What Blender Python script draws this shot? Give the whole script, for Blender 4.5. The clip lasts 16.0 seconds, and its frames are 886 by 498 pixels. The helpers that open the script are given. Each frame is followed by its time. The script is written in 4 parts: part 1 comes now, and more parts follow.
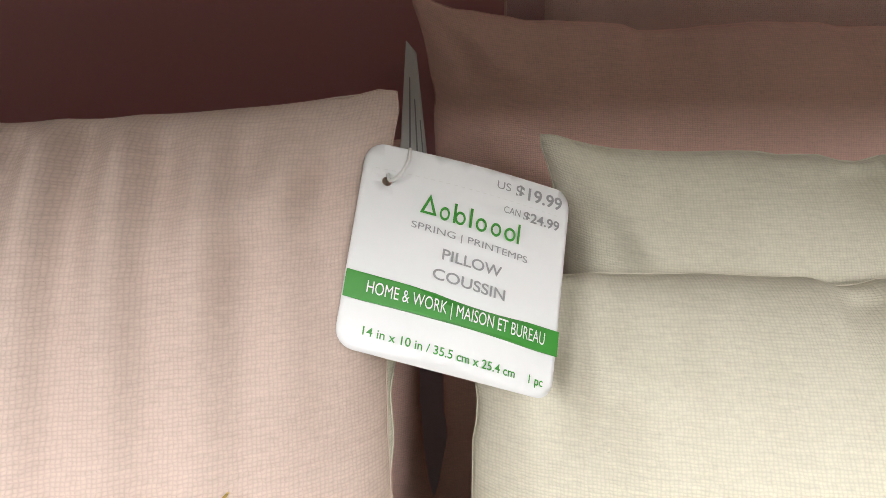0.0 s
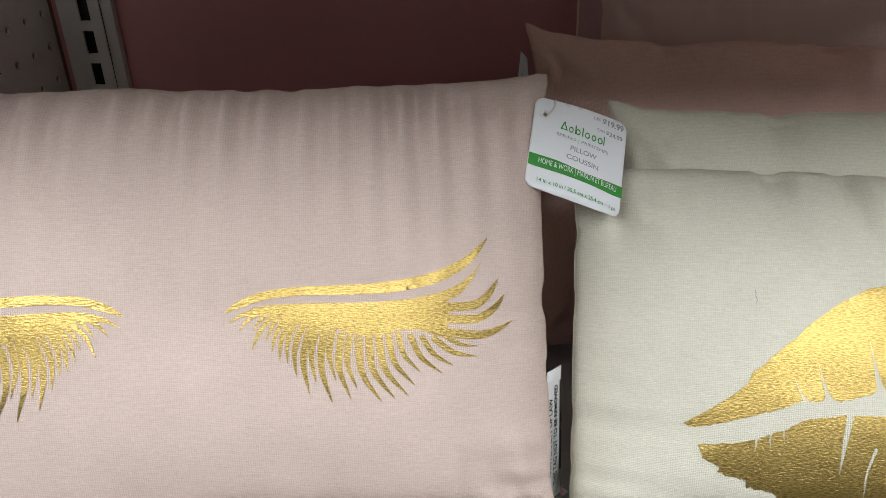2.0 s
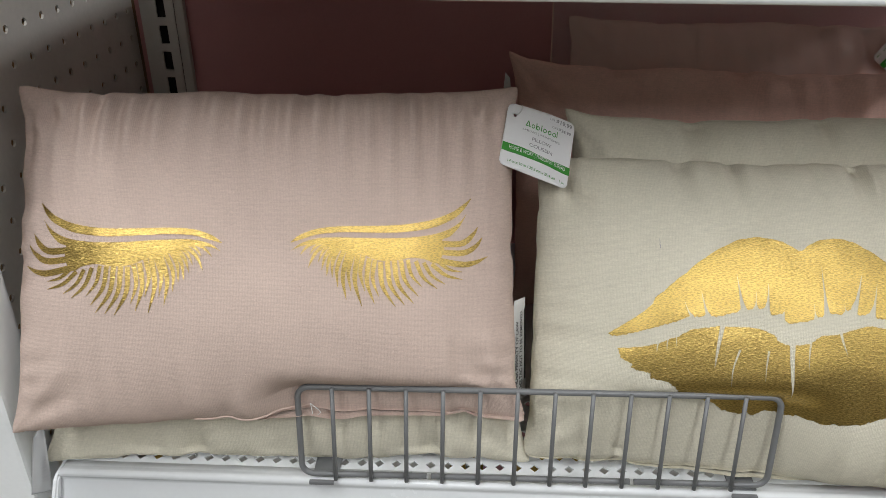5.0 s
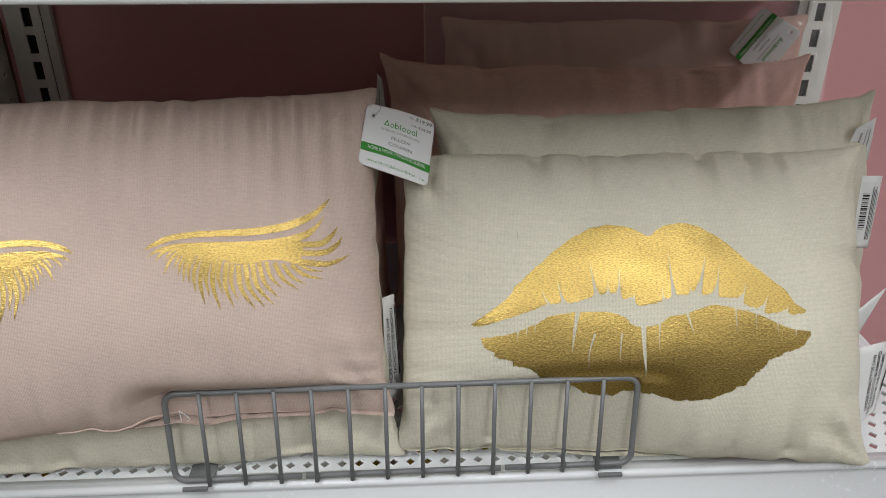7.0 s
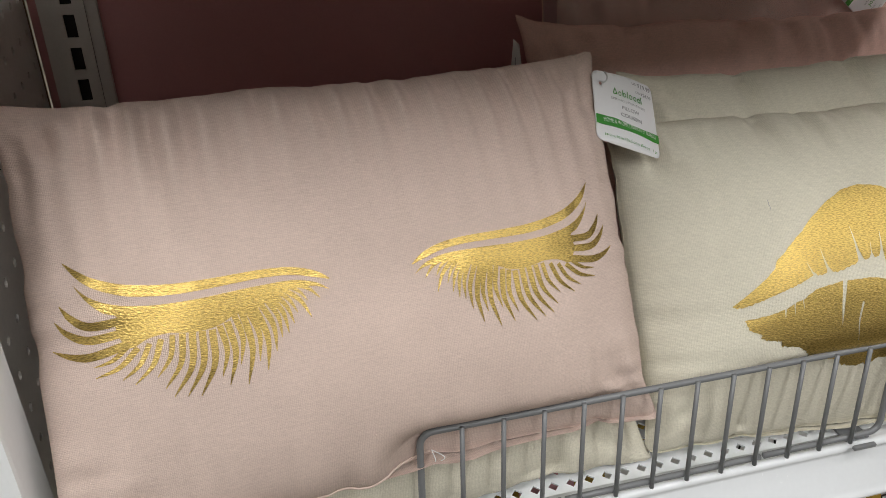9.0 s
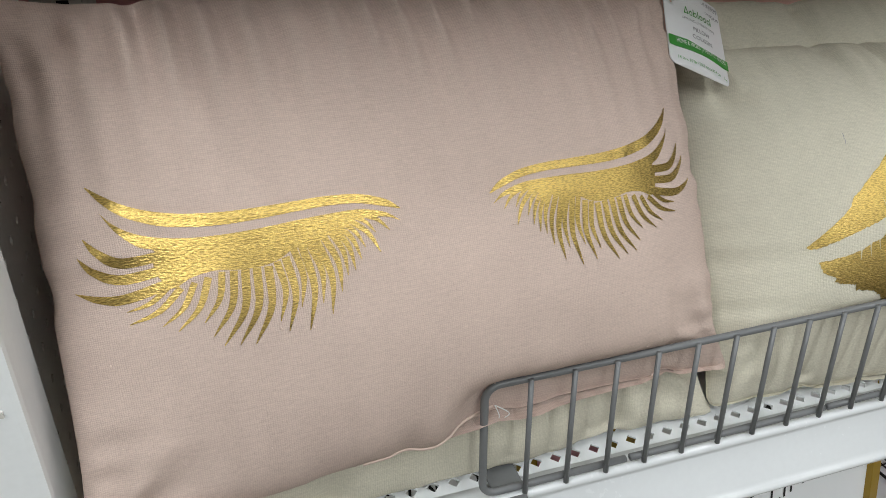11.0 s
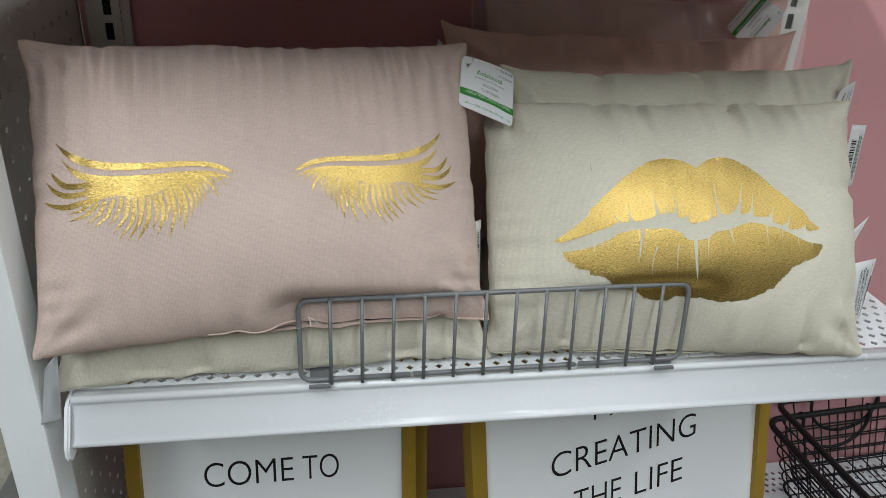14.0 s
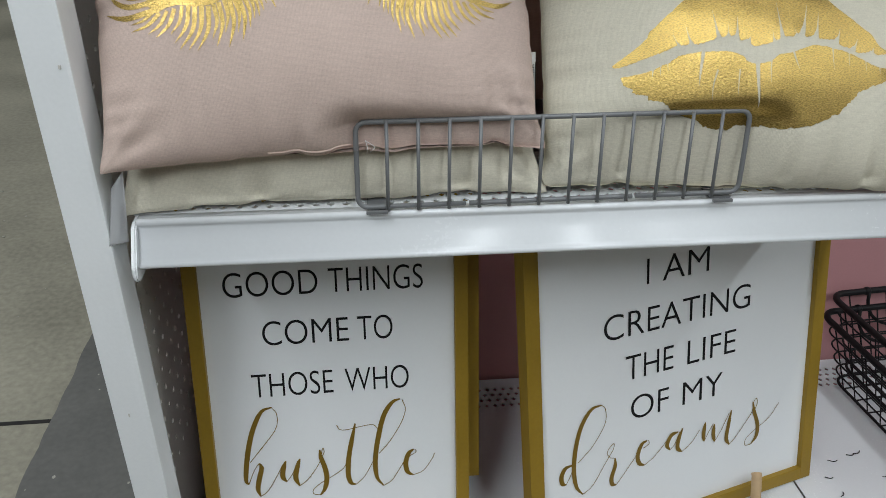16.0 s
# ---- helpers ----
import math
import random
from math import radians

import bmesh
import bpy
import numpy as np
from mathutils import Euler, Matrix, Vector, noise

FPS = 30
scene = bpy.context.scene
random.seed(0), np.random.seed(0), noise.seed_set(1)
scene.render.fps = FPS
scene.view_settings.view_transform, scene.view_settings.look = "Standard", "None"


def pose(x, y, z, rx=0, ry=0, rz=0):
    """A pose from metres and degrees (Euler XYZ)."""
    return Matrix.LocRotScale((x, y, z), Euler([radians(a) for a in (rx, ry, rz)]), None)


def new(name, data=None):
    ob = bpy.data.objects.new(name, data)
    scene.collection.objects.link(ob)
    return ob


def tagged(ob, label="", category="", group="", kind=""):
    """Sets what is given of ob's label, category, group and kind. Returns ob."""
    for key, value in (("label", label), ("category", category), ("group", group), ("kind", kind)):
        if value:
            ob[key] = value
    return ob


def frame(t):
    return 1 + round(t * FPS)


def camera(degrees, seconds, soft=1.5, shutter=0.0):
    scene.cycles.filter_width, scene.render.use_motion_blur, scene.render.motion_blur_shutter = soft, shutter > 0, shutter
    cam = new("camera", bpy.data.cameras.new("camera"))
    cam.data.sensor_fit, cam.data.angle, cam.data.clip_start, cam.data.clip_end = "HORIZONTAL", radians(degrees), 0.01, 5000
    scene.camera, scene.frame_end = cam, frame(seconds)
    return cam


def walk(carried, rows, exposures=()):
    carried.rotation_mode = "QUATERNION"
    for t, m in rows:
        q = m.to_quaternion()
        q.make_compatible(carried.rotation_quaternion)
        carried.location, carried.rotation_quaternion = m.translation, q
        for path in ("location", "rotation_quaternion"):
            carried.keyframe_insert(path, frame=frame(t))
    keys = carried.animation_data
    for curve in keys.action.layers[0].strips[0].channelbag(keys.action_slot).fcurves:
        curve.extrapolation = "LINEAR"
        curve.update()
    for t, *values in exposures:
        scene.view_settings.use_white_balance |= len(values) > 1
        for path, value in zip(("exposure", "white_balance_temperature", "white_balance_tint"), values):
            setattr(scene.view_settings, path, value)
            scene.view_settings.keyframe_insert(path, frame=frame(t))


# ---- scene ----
cam = camera(60.0, 16.0, 0.75)
METRES, EYE, TILT, LEAN, TURN = 1.239, 1.0, -30.64, 0.235, -0.38
ROWS = [
    (0.0, 0.0004, -0.0014, 0.0005, 0.02, 0.04, 0.06),
    (0.5, -0.0102, -0.0208, -0.0048, -0.40, 0.58, 0.26),
    (1.0, -0.0233, -0.0617, -0.0154, 0.18, 0.99, 0.62),
    (1.5, -0.0326, -0.1138, -0.0320, 1.17, 1.26, 0.43),
    (2.0, -0.0412, -0.1644, -0.0448, 1.46, 0.86, -0.70),
    (2.5, -0.0481, -0.2050, -0.0560, 1.98, 1.05, -1.68),
    (3.0, -0.0501, -0.2342, -0.0612, 2.80, 1.05, -2.40),
    (5.5, -0.0173, -0.2892, -0.0849, 1.29, 3.00, -1.35),
    (6.0, -0.0006, -0.2918, -0.0856, 0.03, 2.99, -0.43),
    (6.5, 0.0080, -0.2927, -0.0854, -1.44, 2.93, 0.37),
    (7.0, 0.0098, -0.2917, -0.0856, -2.42, 3.04, 0.92),
    (7.5, -0.0064, -0.2845, -0.0829, -3.19, 3.10, 1.63),
    (8.0, -0.0572, -0.2637, -0.0741, -5.60, 2.54, 3.25),
    (8.5, -0.1261, -0.2357, -0.0649, -9.64, 1.43, 5.22),
    (9.0, -0.1787, -0.2114, -0.0599, -13.06, 0.20, 7.03),
    (9.5, -0.2110, -0.1802, -0.0613, -15.92, -1.00, 8.09),
    (12.0, -0.2188, -0.1594, -0.0698, -17.20, -2.67, 6.89),
    (12.5, -0.1914, -0.2121, -0.0776, -15.85, -0.98, 5.44),
    (13.0, -0.1520, -0.2687, -0.0968, -13.04, 1.18, 3.93),
    (13.5, -0.1212, -0.3175, -0.1133, -10.67, 2.16, 2.32),
    (14.0, -0.1069, -0.3529, -0.1355, -8.90, 3.20, 1.69),
    (14.5, -0.1052, -0.3716, -0.1541, -7.76, 3.15, 1.36),
    (15.0, -0.1050, -0.3744, -0.1763, -6.82, 2.49, 1.41),
    (15.5, -0.1077, -0.3651, -0.2001, -6.11, 1.54, 1.72),
    (16.0, -0.1194, -0.3484, -0.2223, -5.92, 0.56, 2.00),
]
EXPOSURES = [(0.0, 0.66, 6850, 12), (1.0, 0.35, 6500, 12), (1.5, 0.11, 6450, 11), (2.0, -0.07, 6330, 10), (3.0, -0.24, 6270, 10), (5.5, -0.44, 6720, 11), (7.0, -0.51, 6650, 11), (9.0, -0.37, 6850, 12), (12.0, -0.47, 6430, 7), (14.0, -0.50, 6330, 7), (16.0, -0.57, 6330, 8)]
walk(cam, [(t, pose(0, 0, EYE, TILT, LEAN, TURN) @ pose(METRES * x, METRES * y, METRES * z, 90 + pitch, roll, yaw)) for t, x, y, z, yaw, pitch, roll in ROWS], EXPOSURES)

# ---- world and lamps ----
world = bpy.data.worlds.new("store_air")
scene.world = world
world.use_nodes = True
world.node_tree.nodes["Background"].inputs[0].default_value = (0.9, 0.95, 1.0, 1)
world.node_tree.nodes["Background"].inputs[1].default_value = 0.05


def area_lamp(name, x, y, z, sx, sy, power, colour=(0.93, 0.97, 1.0)):
    la = bpy.data.lights.new(name, "AREA")
    la.shape, la.size, la.size_y, la.energy, la.color = "RECTANGLE", sx, sy, power, colour
    ob = new(name, la)
    ob.matrix_world = pose(x, y, z, 0, 0, 0)
    return tagged(ob, "bright white fluorescent ceiling tube lamp", "lamp", "ceiling lamps")


for lx, ly, power in ((-1.7, -1.5, 80), (0.75, -1.5, 47), (3.2, -1.5, 48), (5.6, -1.5, 26),
                      (-1.7, -3.7, 96), (0.75, -3.7, 72), (3.2, -3.7, 62), (5.6, -3.7, 40), (-3.8, 2.6, 45), (0.0, 2.6, 60), (3.2, 2.6, 40)):
    area_lamp("ceiling_lamp", lx, ly, 3.35, 0.20, 2.2, power)

# ---- materials ----


def material(name, colour, rough=0.6, metal=0.0, spec=0.5):
    m = bpy.data.materials.new(name)
    m.use_nodes = True
    b = m.node_tree.nodes["Principled BSDF"]
    b.inputs["Base Color"].default_value = (*colour, 1)
    b.inputs["Roughness"].default_value = rough
    b.inputs["Metallic"].default_value = metal
    b.inputs["Specular IOR Level"].default_value = spec
    return m


def node(m, kind, **values):
    n = m.node_tree.nodes.new(kind)
    for key, value in values.items():
        n.inputs[key.replace("_", " ")].default_value = value
    return n


def wire(m, a, out, b, into):
    m.node_tree.links.new(a.outputs[out], b.inputs[into])


def math_node(m, op, a, b=None):
    n = m.node_tree.nodes.new("ShaderNodeMath")
    n.operation = op
    for i, v in enumerate((a, b)):
        if v is None:
            continue
        if isinstance(v, (int, float)):
            n.inputs[i].default_value = v
        else:
            m.node_tree.links.new(v, n.inputs[i])
    return n.outputs[0]


def worn(name, colour, rough=0.5, metal=0.0, spread=0.12, scale=8.0, fine=220.0, bump=0.05, spec=0.5, depth=0.001):
    """A paint or coat with cloudy colour at two scales, uneven gloss and fine relief."""
    m = material(name, colour, rough, metal, spec)
    b = m.node_tree.nodes["Principled BSDF"]
    co = node(m, "ShaderNodeTexCoord")
    big = node(m, "ShaderNodeTexNoise", Scale=scale, Detail=5.0)
    small = node(m, "ShaderNodeTexNoise", Scale=fine, Detail=4.0)
    for n in (big, small):
        wire(m, co, "Object", n, "Vector")
    mix = math_node(m, "ADD", math_node(m, "MULTIPLY", big.outputs[0], 0.65), math_node(m, "MULTIPLY", small.outputs[0], 0.35))
    ramp = node(m, "ShaderNodeValToRGB")
    lo = [max(0, c * (1 - spread)) for c in colour]
    hi = [min(1, c * (1 + spread)) for c in colour]
    ramp.color_ramp.elements[0].position, ramp.color_ramp.elements[0].color = 0.3, (*lo, 1)
    ramp.color_ramp.elements[1].position, ramp.color_ramp.elements[1].color = 0.7, (*hi, 1)
    m.node_tree.links.new(mix, ramp.inputs[0])
    wire(m, ramp, 0, b, "Base Color")
    r = math_node(m, "ADD", math_node(m, "MULTIPLY", mix, 0.25), rough - 0.125)
    m.node_tree.links.new(r, b.inputs["Roughness"])
    bp = node(m, "ShaderNodeBump", Strength=bump, Distance=depth)
    wire(m, small, 0, bp, "Height")
    wire(m, bp, 0, b, "Normal")
    return m


def weave_height(m, pitch):
    """Plain weave over the cloth's own metres: uneven threads both ways, with small gaps at the crossings."""
    uv = node(m, "ShaderNodeTexCoord")
    warp = node(m, "ShaderNodeTexNoise", Scale=420.0, Detail=2.0)
    wire(m, uv, "UV", warp, "Vector")
    sep = node(m, "ShaderNodeSeparateXYZ")
    wire(m, uv, "UV", sep, "Vector")
    threads = []
    for sx, sy in ((0.40 / pitch, 1.0 / pitch), (1.0 / pitch, 0.35 / pitch)):
        st = node(m, "ShaderNodeMapping")
        st.inputs["Scale"].default_value = (sx, sy, 1)
        wire(m, uv, "UV", st, "Vector")
        n = node(m, "ShaderNodeTexNoise", Scale=1.0, Detail=1.0)
        wire(m, st, 0, n, "Vector")
        threads.append(n.outputs[0])
    k = math.pi / pitch
    wob = math_node(m, "MULTIPLY", warp.outputs[0], pitch * 1.1)
    sx = math_node(m, "ABSOLUTE", math_node(m, "SINE", math_node(m, "MULTIPLY", math_node(m, "ADD", sep.outputs[0], wob), k)))
    sy = math_node(m, "ABSOLUTE", math_node(m, "SINE", math_node(m, "MULTIPLY", math_node(m, "ADD", sep.outputs[1], wob), k * 1.1)))
    over = math_node(m, "MULTIPLY", math_node(m, "POWER", math_node(m, "MULTIPLY", sx, sy), 0.6), 0.6)
    body = math_node(m, "ADD", math_node(m, "MULTIPLY", threads[0], 0.65), math_node(m, "MULTIPLY", threads[1], 0.5))
    return uv, math_node(m, "ADD", body, over)


def cloth(name, colour, pitch=0.00092, relief=0.65):
    m = material(name, colour, 0.95, 0.0, 0.12)
    b = m.node_tree.nodes["Principled BSDF"]
    b.inputs["Sheen Weight"].default_value = 0.0
    uv, h = weave_height(m, pitch)
    stretch = node(m, "ShaderNodeMapping")
    stretch.inputs["Scale"].default_value = (130, 800, 1)
    wire(m, uv, "UV", stretch, "Vector")
    slub = node(m, "ShaderNodeTexNoise", Scale=1.0, Detail=3.0)
    wire(m, stretch, 0, slub, "Vector")
    cloud = node(m, "ShaderNodeTexNoise", Scale=14.0, Detail=4.0)
    wire(m, uv, "UV", cloud, "Vector")
    v = math_node(m, "ADD", math_node(m, "MULTIPLY", h, 0.30), math_node(m, "ADD", math_node(m, "MULTIPLY", slub.outputs[0], 0.24), math_node(m, "MULTIPLY", cloud.outputs[0], 0.34)))
    ramp = node(m, "ShaderNodeValToRGB")
    ramp.color_ramp.elements[0].position, ramp.color_ramp.elements[0].color = 0.40, (*[c * 0.80 for c in colour], 1)
    ramp.color_ramp.elements[1].position, ramp.color_ramp.elements[1].color = 0.80, (*[min(1, c * 1.13) for c in colour], 1)
    m.node_tree.links.new(v, ramp.inputs[0])
    wire(m, ramp, 0, b, "Base Color")
    hh = math_node(m, "ADD", h, math_node(m, "MULTIPLY", slub.outputs[0], 0.4))
    bp = node(m, "ShaderNodeBump", Strength=relief, Distance=0.00022)
    m.node_tree.links.new(hh, bp.inputs["Height"])
    wire(m, bp, 0, b, "Normal")
    return m


def foil(name, colour, rough):
    """Foil pressed onto ribbed cloth: it takes the threads' relief, and its colour darkens where the grain is low."""
    m = material(name, colour, rough, 1.0)
    b = m.node_tree.nodes["Principled BSDF"]
    uv = node(m, "ShaderNodeTexCoord")
    stretch = node(m, "ShaderNodeMapping")
    stretch.inputs["Scale"].default_value = (520, 1800, 1)
    wire(m, uv, "UV", stretch, "Vector")
    grain = node(m, "ShaderNodeTexNoise", Scale=1.0, Detail=2.0)
    wire(m, stretch, 0, grain, "Vector")
    crease = node(m, "ShaderNodeTexNoise", Scale=38.0, Detail=3.0)
    wire(m, uv, "UV", crease, "Vector")
    fleck = node(m, "ShaderNodeTexNoise", Scale=1500.0, Detail=1.0)
    wire(m, uv, "UV", fleck, "Vector")
    hh = math_node(m, "ADD", math_node(m, "MULTIPLY", fleck.outputs[0], 0.7), math_node(m, "ADD", math_node(m, "MULTIPLY", grain.outputs[0], 1.9), math_node(m, "MULTIPLY", crease.outputs[0], 0.5)))
    bp = node(m, "ShaderNodeBump", Strength=0.9, Distance=0.00013)
    m.node_tree.links.new(hh, bp.inputs["Height"])
    wire(m, bp, 0, b, "Normal")
    grain_tone = node(m, "ShaderNodeValToRGB")
    grain_tone.color_ramp.elements[0].position, grain_tone.color_ramp.elements[0].color = 0.36, (*[c * 0.55 for c in colour], 1)
    grain_tone.color_ramp.elements[1].position, grain_tone.color_ramp.elements[1].color = 0.58, (*[min(1, c * 1.06) for c in colour], 1)
    m.node_tree.links.new(grain.outputs[0], grain_tone.inputs[0])
    wire(m, grain_tone, 0, b, "Base Color")
    return m


PINK_CLOTH = cloth("pink_cotton", (0.625, 0.49, 0.428))
CREAM_CLOTH = cloth("cream_cotton", (0.685, 0.645, 0.528))
BLUSH_CLOTH = cloth("blush_cotton", (0.80, 0.53, 0.455))
GOLD = foil("gold_foil", (0.60, 0.425, 0.135), 0.36)
WHITE_STEEL = worn("white_powder_coat", (0.735, 0.755, 0.77), 0.25, 0.0, 0.03, 5, 300, 0.004)
POST_STEEL = worn("post_white_paint", (0.84, 0.86, 0.87), 0.45, 0.0, 0.04, 5, 300, 0.03)
PEG_BOARD = worn("peg_board_paint", (0.62, 0.60, 0.56), 0.6, 0.0, 0.06, 6, 260, 0.05)
PEG_SHEET = worn("peg_sheet_paint", (0.74, 0.72, 0.67), 0.6, 0.0, 0.08, 6, 260, 0.05)
PINK_WALL = worn("pink_panel", (0.62, 0.31, 0.32), 0.42, 0.0, 0.05, 4, 350, 0.03)
GREY_WIRE = worn("grey_wire_coat", (0.165, 0.17, 0.175), 0.35, 0.0, 0.08, 30, 500, 0.04)
BLACK_WIRE = worn("black_wire_coat", (0.010, 0.009, 0.010), 0.5, 0.0, 0.2, 30, 500, 0.04, 0.22)
CARD = worn("white_card", (0.80, 0.80, 0.81), 0.35, 0.0, 0.02, 20, 400, 0.02)
CARD_GREEN = material("green_print", (0.035, 0.27, 0.03), 0.4)
CARD_GREY = material("grey_print", (0.30, 0.30, 0.31), 0.45)
CARD_WHITE = material("white_print", (0.82, 0.83, 0.82), 0.4)
BLACK_PRINT = material("black_print", (0.008, 0.008, 0.009), 0.6, 0.0, 0.2)
LABEL_CLOTH = worn("white_label_cloth", (0.74, 0.74, 0.73), 0.7, 0.0, 0.04, 30, 900, 0.1)
BOARD_WHITE = worn("white_sign_board", (0.87, 0.885, 0.895), 0.55, 0.0, 0.015, 6, 300, 0.003)
GOLD_FRAME = worn("gold_painted_frame", (0.33, 0.205, 0.017), 0.5, 0.2, 0.12, 12, 260, 0.08)
GOLD_PRINT = material("gold_print", (0.20, 0.12, 0.008), 0.45, 0.0)
WOOD = worn("pale_wood", (0.52, 0.36, 0.20), 0.55, 0.0, 0.12, 40, 300, 0.08)
HARDBOARD = worn("brown_hardboard", (0.30, 0.19, 0.09), 0.7, 0.0, 0.12, 40, 300, 0.08)
CONCRETE = worn("polished_concrete", (0.33, 0.31, 0.245), 0.4, 0.0, 0.45, 2.2, 75, 0.10, 0.5, 0.002)
DARK_FLOOR = worn("dark_floor_coat", (0.155, 0.153, 0.143), 0.42, 0.0, 0.3, 5, 90, 0.10, 0.5, 0.002)
FLECK = worn("pale_fleck", (0.45, 0.43, 0.38), 0.7)
CLEAR_TAB = material("clear_tab", (0.55, 0.56, 0.57), 0.2)
CLEAR_TAB.node_tree.nodes["Principled BSDF"].inputs["Alpha"].default_value = 0.6
# near-black for the shade painted into slots, and for the floor's saw-cut joint
DARK = material("slot_shade_and_joint", (0.02, 0.018, 0.017), 0.8)
STORE_WALL = worn("store_wall_paint", (0.16, 0.155, 0.15), 0.7, 0.0, 0.06, 2, 40, 0.05)
# colour of the added light-blocking wall, set by the foil's reflections and front fill
BLOCKER_DARK = worn("light_blocker_dark", (0.16, 0.153, 0.145), 0.8, 0.0, 0.3, 3, 30, 0.05)
CEILING_PAINT = worn("ceiling_paint", (0.55, 0.55, 0.55), 0.8, 0.0, 0.05, 2, 40, 0.05)
PLASTIC = material("clear_plastic", (0.95, 0.95, 0.95), 0.12)
pb = PLASTIC.node_tree.nodes["Principled BSDF"]
pb.inputs["Alpha"].default_value = 0.16
pb.inputs["Specular IOR Level"].default_value = 0.9

# ---- building helpers ----
BASE = {}


def thing(name, base, label, category, group=""):
    ob = new(name)
    ob.location = base
    ob.empty_display_size = 0.02
    BASE[ob] = Vector(base)
    return tagged(ob, label, category, group)


def part(name, bm, mat, parent=None, label="", smooth=False, at_world=True):
    """Links a bmesh, whose points are in world metres, as ONE mesh under a thing or under a part."""
    if parent is not None and at_world:
        bmesh.ops.translate(bm, verts=bm.verts, vec=-BASE[parent])
    me = bpy.data.meshes.new(name)
    bm.to_mesh(me)
    bm.free()
    me.materials.append(mat)
    if smooth:
        me.shade_smooth()
    ob = new(name, me)
    if parent is not None:
        ob.parent = parent
        BASE[ob] = BASE[parent]
    if label:
        ob["label"] = label
    return ob


def structure(name, bm, mat, label, category="", smooth=False):
    ob = part(name, bm, mat, None, "", smooth)
    BASE[ob] = Vector((0, 0, 0))
    return tagged(ob, label, category or name.split("_")[0], "", "structure")


def box(lo, hi, bevel=0.0, bm=None):
    bm = bm or bmesh.new()
    r = bmesh.ops.create_cube(bm, size=1)
    lo, hi = Vector(lo), Vector(hi)
    for v in r["verts"]:
        v.co = Vector([(lo[i] + hi[i]) / 2 + v.co[i] * (hi[i] - lo[i]) for i in range(3)])
    if bevel:
        es = list({e for v in r["verts"] for e in v.link_edges})
        bmesh.ops.bevel(bm, geom=es, offset=bevel, segments=2, profile=0.7, affect="EDGES")
    return bm


def tube(points, r, sides=8, bm=None, closed=False):
    """A round wire along a line of points."""
    bm = bm or bmesh.new()
    pts = [Vector(p) for p in points]
    rings, n = [], len(pts)
    up = None
    for i, p in enumerate(pts):
        if closed:
            d = (pts[(i + 1) % n] - pts[i - 1]).normalized()
        else:
            d = (pts[min(i + 1, n - 1)] - pts[max(i - 1, 0)]).normalized()
        if up is None:
            up = d.orthogonal().normalized()
        a = (up - d * up.dot(d)).normalized()
        b = d.cross(a)
        up = a
        rings.append([bm.verts.new(p + r * (math.cos(2 * math.pi * k / sides) * a + math.sin(2 * math.pi * k / sides) * b)) for k in range(sides)])
    pairs = list(zip(rings, rings[1:])) + ([(rings[-1], rings[0])] if closed else [])
    for r0, r1 in pairs:
        for k in range(sides):
            bm.faces.new((r0[k], r0[(k + 1) % sides], r1[(k + 1) % sides], r1[k]))
    if not closed:
        bm.faces.new(rings[0][::-1])
        bm.faces.new(rings[-1])
    bmesh.ops.recalc_face_normals(bm, faces=bm.faces)
    return bm


def smooth_line(keys, n):
    """n points along a Catmull-Rom curve through keys."""
    k = [np.array(p, float) for p in keys]
    k = [2 * k[0] - k[1]] + k + [2 * k[-1] - k[-2]]
    out = []
    for i in range(n):
        s = i / (n - 1) * (len(k) - 3)
        j = min(int(s), len(k) - 4)
        t = s - j
        a, b, c, d = k[j:j + 4]
        out.append(0.5 * (2 * b + (c - a) * t + (2 * a - 5 * b + 4 * c - d) * t * t + (3 * b - a - 3 * c + d) * t ** 3))
    return out


def rounded_rect(w, h, r, n=5):
    pts = []
    for cx, cy, a0 in ((w - r, r, -90), (w - r, h - r, 0), (r, h - r, 90), (r, r, 180)):
        for i in range(n + 1):
            a = radians(a0 + 90 * i / n)
            pts.append((cx + r * math.cos(a), cy + r * math.sin(a)))
    return pts


def ribbon(keys, widths, n=22):
    """The outline of a brush stroke through keys whose width swells as widths tells."""
    line = smooth_line(keys, n)
    left, right = [], []
    for i, p in enumerate(line):
        d = line[min(i + 1, n - 1)] - line[max(i - 1, 0)]
        d = d / (np.linalg.norm(d) + 1e-9)
        w = np.interp(i / (n - 1), np.linspace(0, 1, len(widths)), widths) / 2
        left.append((p[0] - d[1] * w, p[1] + d[0] * w))
        right.append((p[0] + d[1] * w, p[1] - d[0] * w))
    return left + right[::-1]


def flat_fill(polys, holes=(), step=None):
    """Triangles that fill the union of the outlines, less the holes, with inner points every step."""
    pts, edges, faces = [], [], []
    for poly in list(polys) + list(holes):
        i0, n = len(pts), len(poly)
        turn = sum(poly[i - 1][0] * poly[i][1] - poly[i][0] * poly[i - 1][1] for i in range(n))
        poly = poly if turn > 0 else poly[::-1]
        pts += [Vector((float(p[0]), float(p[1]))) for p in poly]
        faces.append([i0 + i for i in range(n)])
    if step:
        xs, ys = [p.x for p in pts], [p.y for p in pts]
        for i in range(int((max(xs) - min(xs)) / step) + 1):
            for j in range(int((max(ys) - min(ys)) / step) + 1):
                pts.append(Vector((min(xs) + (i + 0.37) * step, min(ys) + (j + 0.41 + 0.2 * (i % 2)) * step)))
    from mathutils.geometry import delaunay_2d_cdt
    v, _, f, _, _, of = delaunay_2d_cdt(pts, edges, faces, 1, 1e-7)
    good = [t for t, o in zip(f, of) if o and all(k < len(polys) for k in o)]
    return v, good


